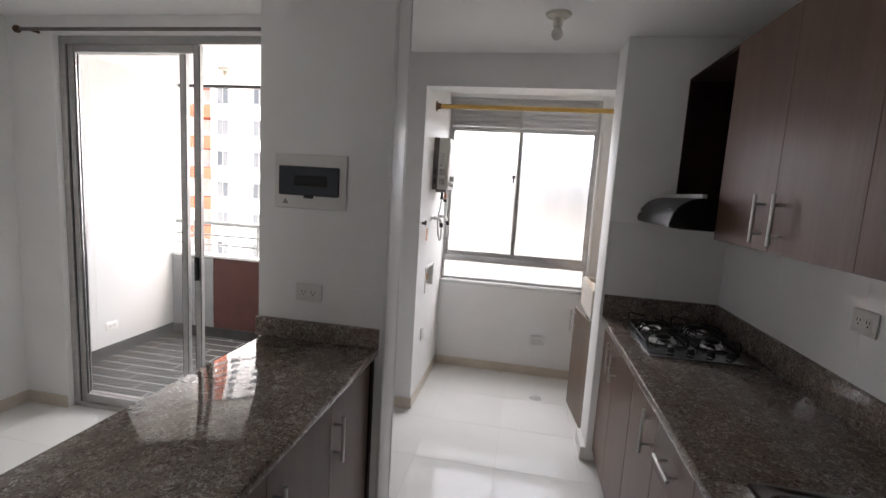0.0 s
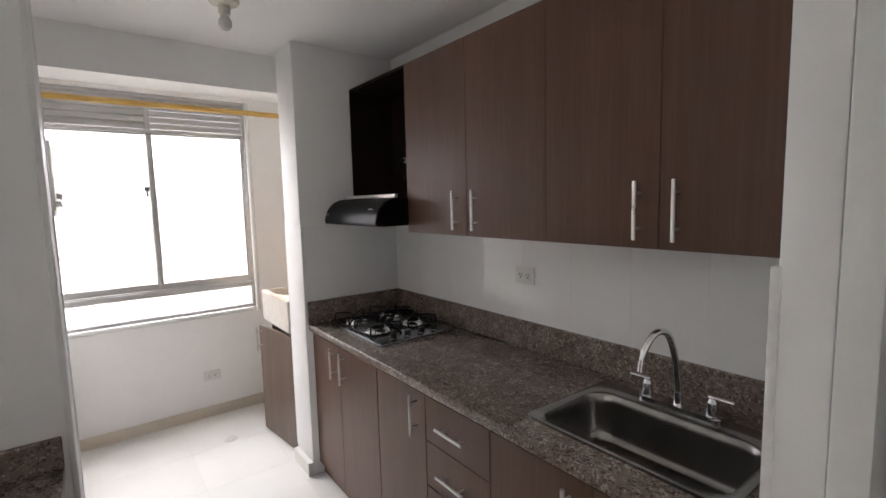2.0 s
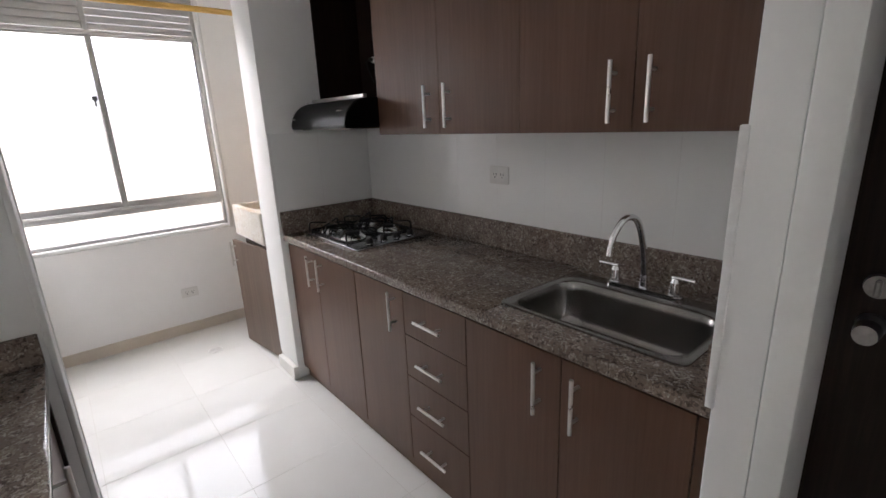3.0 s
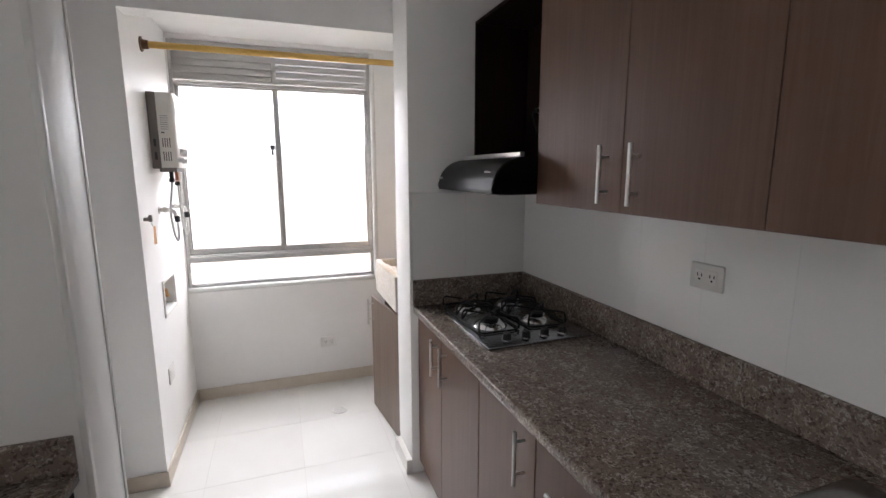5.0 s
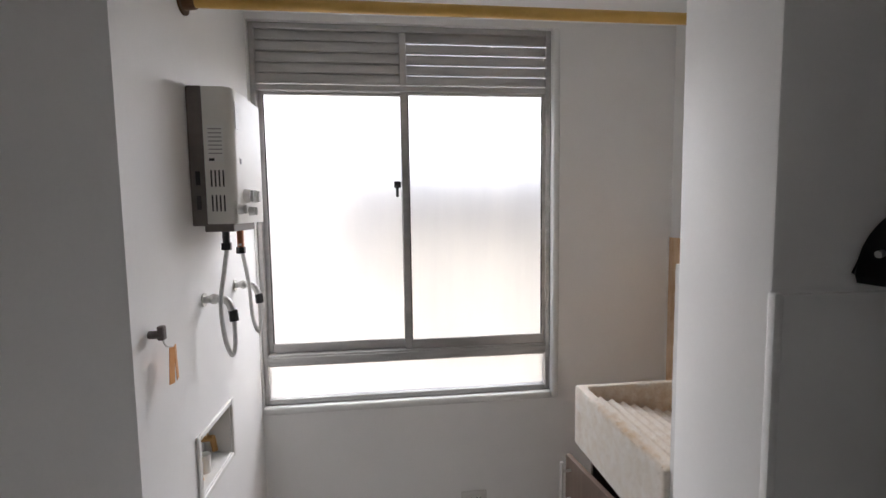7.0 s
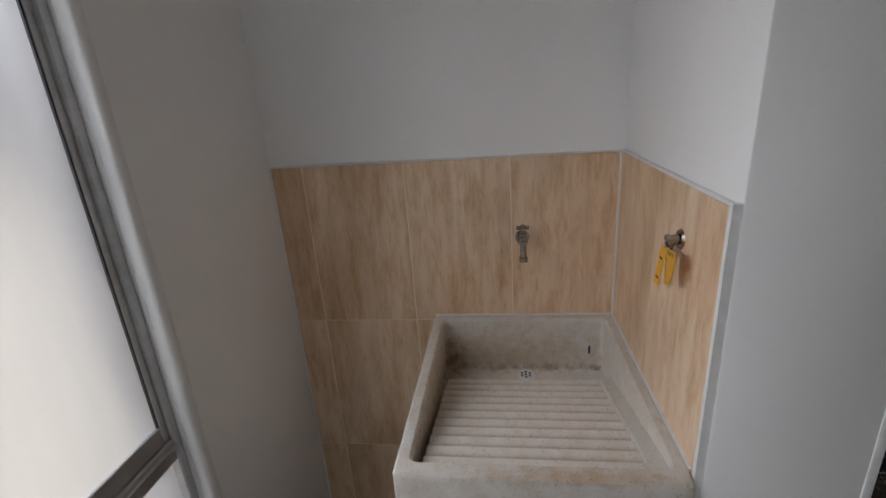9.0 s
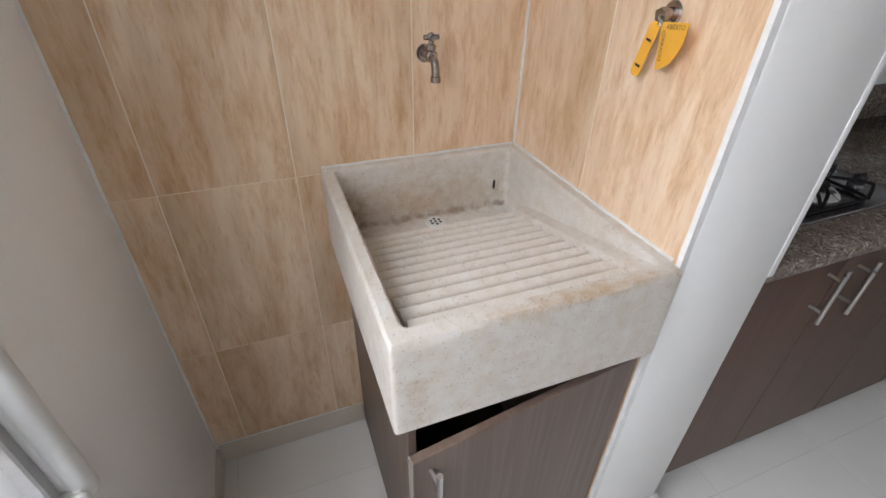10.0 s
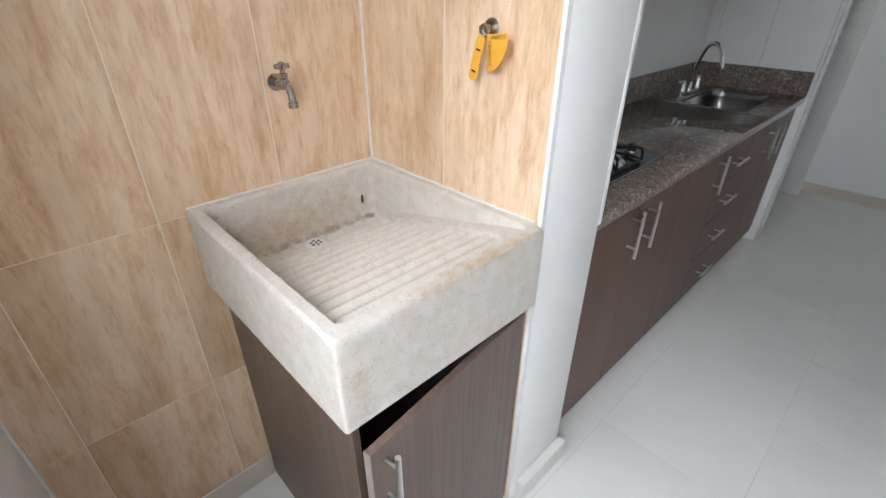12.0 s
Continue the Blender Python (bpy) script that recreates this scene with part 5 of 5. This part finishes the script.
skirting("baseboard_north", LAUNDRY_W + 0.01, -0.013, NORTH - 0.010, NORTH)
skirting("baseboard_column", -2.11, LAUNDRY_W + 0.010, COL_Y - 0.010, COL_Y)
skirting("baseboard_laundry", LAUNDRY_W, LAUNDRY_W + 0.010, COL_Y, NORTH, 0.08)
skirting("baseboard_pier", PIER_X - 0.030, PIER_X, -0.004, PIER_N - 0.018, 0.08, SKIRT_PALE)
skirting("baseboard_east", -0.012, EAST, 0.755, NORTH - 0.01, 0.095)
skirting("baseboard_nook", -2.11, -2.10, -0.77, COL_Y - 0.01)
skirting("baseboard_stub", -1.618, -1.608, -0.955, -0.77)
skirting("baseboard_kitchen_end", -0.632, -0.62, -2.311, SOUTH_END + 0.002)
skirting("baseboard_south", LIVE_W, -0.61, LIVE_S, LIVE_S + 0.01)
skirting("baseboard_west", LIVE_W, LIVE_W + 0.01, LIVE_S + 0.01, LIVE_N)
skirting("baseboard_living", LIVE_W + 0.01, SX0, LIVE_N - 0.01, LIVE_N)

# ---- far apartment building ----
BLD_Y = 32.0
ab = thing("apartment_building", (-24, BLD_Y, -16), "far white apartment block with salmon balconies", "building")
part("wall", cube(-27.1, -21.5, BLD_Y, BLD_Y + 12, -16, 26), FACADE, ab, smooth=None)
part("side_wall", cube(-42, -27.1, BLD_Y + 1.6, BLD_Y + 12, -16, 26), FACADE, ab, smooth=None)
part("side_wall", cube(-21.5, -6.5, BLD_Y + 1.6, BLD_Y + 12, -16, 26), FACADE, ab, smooth=None)
part("roof", cube(-42.2, -6.3, BLD_Y - 0.2, BLD_Y + 12.2, 26, 26.5), GREY_RENDER, ab, smooth=None)
part("joint", cube(-24.33, -24.27, BLD_Y - 0.01, BLD_Y, -16, 26), DECK_GROUT, ab, smooth=None)
for k in range(-4, 9):
    zc = 2.95 + 2.5 * k
    for n, x in enumerate((-26.0, -22.75)):
        bm = bmesh.new()
        for a, b, c2, d in ((-0.52, -0.47, -0.62, 0.62), (0.47, 0.52, -0.62, 0.62), (-0.47, 0.47, 0.57, 0.62), (-0.47, 0.47, -0.62, -0.57), (-0.03, 0.03, -0.57, 0.57)):
            block(bm, x + a, x + b, BLD_Y - 0.06, BLD_Y, zc + c2, zc + d)
        w = part("window", bm, ALU, ab, smooth=None)
        for m, (c2, d) in enumerate(((-0.47, -0.03), (0.03, 0.47))):
            dark = (k + n + m) % 3 == 0
            part("pane", cube(x + c2, x + d, BLD_Y - 0.03, BLD_Y - 0.005, zc - 0.57, zc + 0.57), FAR_GLASS if dark else FAR_CURTAIN, w, "" if dark else "pane with a pale curtain behind", None)
        part("sill", cube(x - 0.6, x + 0.6, BLD_Y - 0.12, BLD_Y, zc - 0.76, zc - 0.68), GREY_RENDER, w, smooth=None)
    for x0, x1, g0, g1 in ((-29.0, -27.1, -27.85, -27.15), (-21.5, -19.6, -21.4, -20.7), (-34, -31.0, -33.8, -31.2)):
        part("balcony", cube(x0, x1, BLD_Y - 0.1, BLD_Y + 1.6, zc - 1.75, zc - 0.75), ORANGE_BRICK, ab, "salmon rendered balcony front", None)
        part("balcony_glass", cube(g0, g1, BLD_Y + 1.5, BLD_Y + 1.595, zc - 0.75, zc + 0.6), FAR_GLASS, ab, smooth=None)
        part("balcony_rail", cube(x0, x1, BLD_Y - 0.08, BLD_Y - 0.04, zc - 0.55, zc - 0.50), RAIL_METAL, ab, smooth=None)

# ---- pieces: floor, deck, splashback and wood-look tiles ----
STEP, GAP, TT = 0.475, 0.0032, 0.008
full = tile_mesh("floor_tile", STEP - GAP, STEP - GAP, TT, FLOOR_TILE, 0)
gx = [-0.668 + STEP * k for k in range(-8, 3)]
gy = [-0.240 + STEP * k for k in range(-8, 5)]
for x0 in gx:
    for y0 in gy:
        a0, a1 = max(x0, LIVE_W), min(x0 + STEP, EAST)
        b0, b1 = max(y0, LIVE_S), min(y0 + STEP, NORTH)
        if a1 - a0 < 0.01 or b1 - b0 < 0.01:
            continue
        if a1 < LAUNDRY_W and b0 > COL_Y or a1 < -2.19 and b0 > LIVE_N:
            continue
        if a1 < LAUNDRY_W and b1 > LIVE_N and a0 < -2.19:
            if a1 < -2.15:
                b1 = min(b1, LIVE_N + 0.02)
                if b1 - b0 < 0.01:
                    continue
        whole = a1 - a0 > STEP - 0.001 and b1 - b0 > STEP - 0.001
        me = full if whole else tile_mesh("floor_tile", a1 - a0 - GAP, b1 - b0 - GAP, TT, FLOOR_TILE, 0)
        piece("floor_tile", me, floor, ((a0 + a1) / 2, (b0 + b1) / 2, -TT / 2))

PL, PW = 0.50, 0.125
for j in range(13):
    y0 = LIVE_N + 0.14 + j * PW
    y1 = min(y0 + PW, 1.24)
    if y1 - y0 < 0.02:
        continue
    x = -4.5 - (j % 3) * 0.167
    while x < -2.19:
        a0, a1 = max(x, -4.49), min(x + PL, -2.19)
        if a1 - a0 > 0.02:
            piece("plank_tile", tile_mesh("plank_tile", a1 - a0 - 0.012, y1 - y0 - 0.012, 0.008, DECK, 0.001), deck, ((a0 + a1) / 2, (y0 + y1) / 2, -0.032))
        x += PL


def wall_tiles(wall, name, material, grout, plane, at, us, vs, gap, thick, facing):
    """Tiles on an upright wall; plane 'x' or 'y', us the joints along it, vs the joints upwards."""
    for u0, u1 in zip(us, us[1:]):
        for v0, v1 in zip(vs, vs[1:]):
            su, sv = abs(u1 - u0) - gap, v1 - v0 - gap * 0.35
            if plane == "x":
                me = tile_mesh(name, thick, su, sv, material, 0.001)
                piece(name, me, wall, (at + facing * thick / 2, (u0 + u1) / 2, (v0 + v1) / 2))
            else:
                me = tile_mesh(name, su, thick, sv, material, 0.001)
                piece(name, me, wall, ((u0 + u1) / 2, at + facing * thick / 2, (v0 + v1) / 2))


east, pier, kend = (bpy.data.objects[n] for n in ("wall_east", "wall_pier", "wall_kitchen_end"))
bm = block(bmesh.new(), -0.0076, -0.0005, SOUTH_END, 0.0, 1.027, 1.44)
structure("trim_grout_east", bm, WHITE_GROUT, "white tile grout")
structure("trim_grout_pier", cube(-0.606, -0.0078, -0.0076, -0.0005, 1.027, 1.445), WHITE_GROUT, "white tile grout")
ys = [SOUTH_END] + [-2.131 + 0.262 * k for k in range(8)] + [-0.008]
wall_tiles(east, "wall_tile", SPLASH, WHITE_GROUT, "x", 0.0, ys, [1.027, 1.44], 0.002, 0.008, -1)
wall_tiles(pier, "wall_tile", SPLASH, WHITE_GROUT, "y", 0.0, [-0.606, -0.334, -0.009], [1.027, 1.445], 0.002, 0.008, -1)
wall_tiles(kend, "wall_tile", SPLASH, WHITE_GROUT, "y", SOUTH_END, [-0.606, -0.334, -0.072, -0.009], [1.027, 1.445], 0.002, 0.008, 1)
structure("trim_grout_laundry", cube(-0.0094, -0.0005, PIER_N, NORTH, 0.09, 1.459), TAN_GROUT, "pale tan tile grout")
structure("trim_grout_pier_north", cube(-0.612, -0.0075, PIER_N + 0.0005, PIER_N + 0.0094, 0.0, 1.459), TAN_GROUT, "pale tan tile grout")
wall_tiles(east, "wood_tile", WOOD_TILE, WHITE_GROUT, "x", 0.0, [PIER_N + 0.010, 0.548, 0.843, 1.138, NORTH], [0.095, 0.488, 0.974, 1.460], 0.0018, 0.010, -1)
wall_tiles(pier, "wood_tile", WOOD_TILE, WHITE_GROUT, "y", PIER_N, [-0.609, -0.314, -0.011], [0.002, 0.488, 0.974, 1.460], 0.0018, 0.010, 1)
bm = roughen(cube(PIER_X + 0.002, -0.608, PIER_N - 0.005, PIER_N + 0.0125, 0.09, 1.467), 0.3, 70, 0.0009)
block(bm, -0.609, -0.011, PIER_N + 0.0005, PIER_N + 0.0105, 1.460, 1.466, 0.002, 2)
block(bm, -0.0105, -0.0005, PIER_N + 0.0105, NORTH, 1.460, 1.464, 0.002, 2)
structure("trim_tile_edge", bm, WHITE_GROUT, "rough white filler along the tile edge")
bm = roughen(cube(-0.0145, -0.0095, PIER_N + 0.0095, PIER_N + 0.0145, SZT, 1.458), 0.2, 40, 0.0018)
structure("trim_corner_grout", bm, WHITE_GROUT, "uneven white grout in the tiled corner", 40)
bm = roughen(cube(-0.0135, -0.0095, NORTH - 0.006, NORTH - 0.0005, 0.096, 1.458), 0.2, 40, 0.0015)
block(bm, -0.0135, -0.0115, 0.80, NORTH - 0.006, 0.0945, 0.0995)
structure("trim_tile_side_grout", bm, WHITE_GROUT, "thin pale grout along the tiles", 40)
bm = roughen(cube(-0.014, -0.0095, PIER_N + 0.018, SY1 - 0.004, SZT - 0.003, SZT + 0.003), 0.2, 40, 0.002)
structure("trim_sink_grout", bm, WHITE_GROUT, "pale grout where the sink meets the tiles", 40)
bm = roughen(cube(SXF + 0.03, -0.018, PIER_N + 0.0095, PIER_N + 0.0145, SZT - 0.003, SZT + 0.003), 0.2, 40, 0.002)
structure("trim_sink_grout_side", bm, WHITE_GROUT, "pale grout where the sink meets the pier", 40)
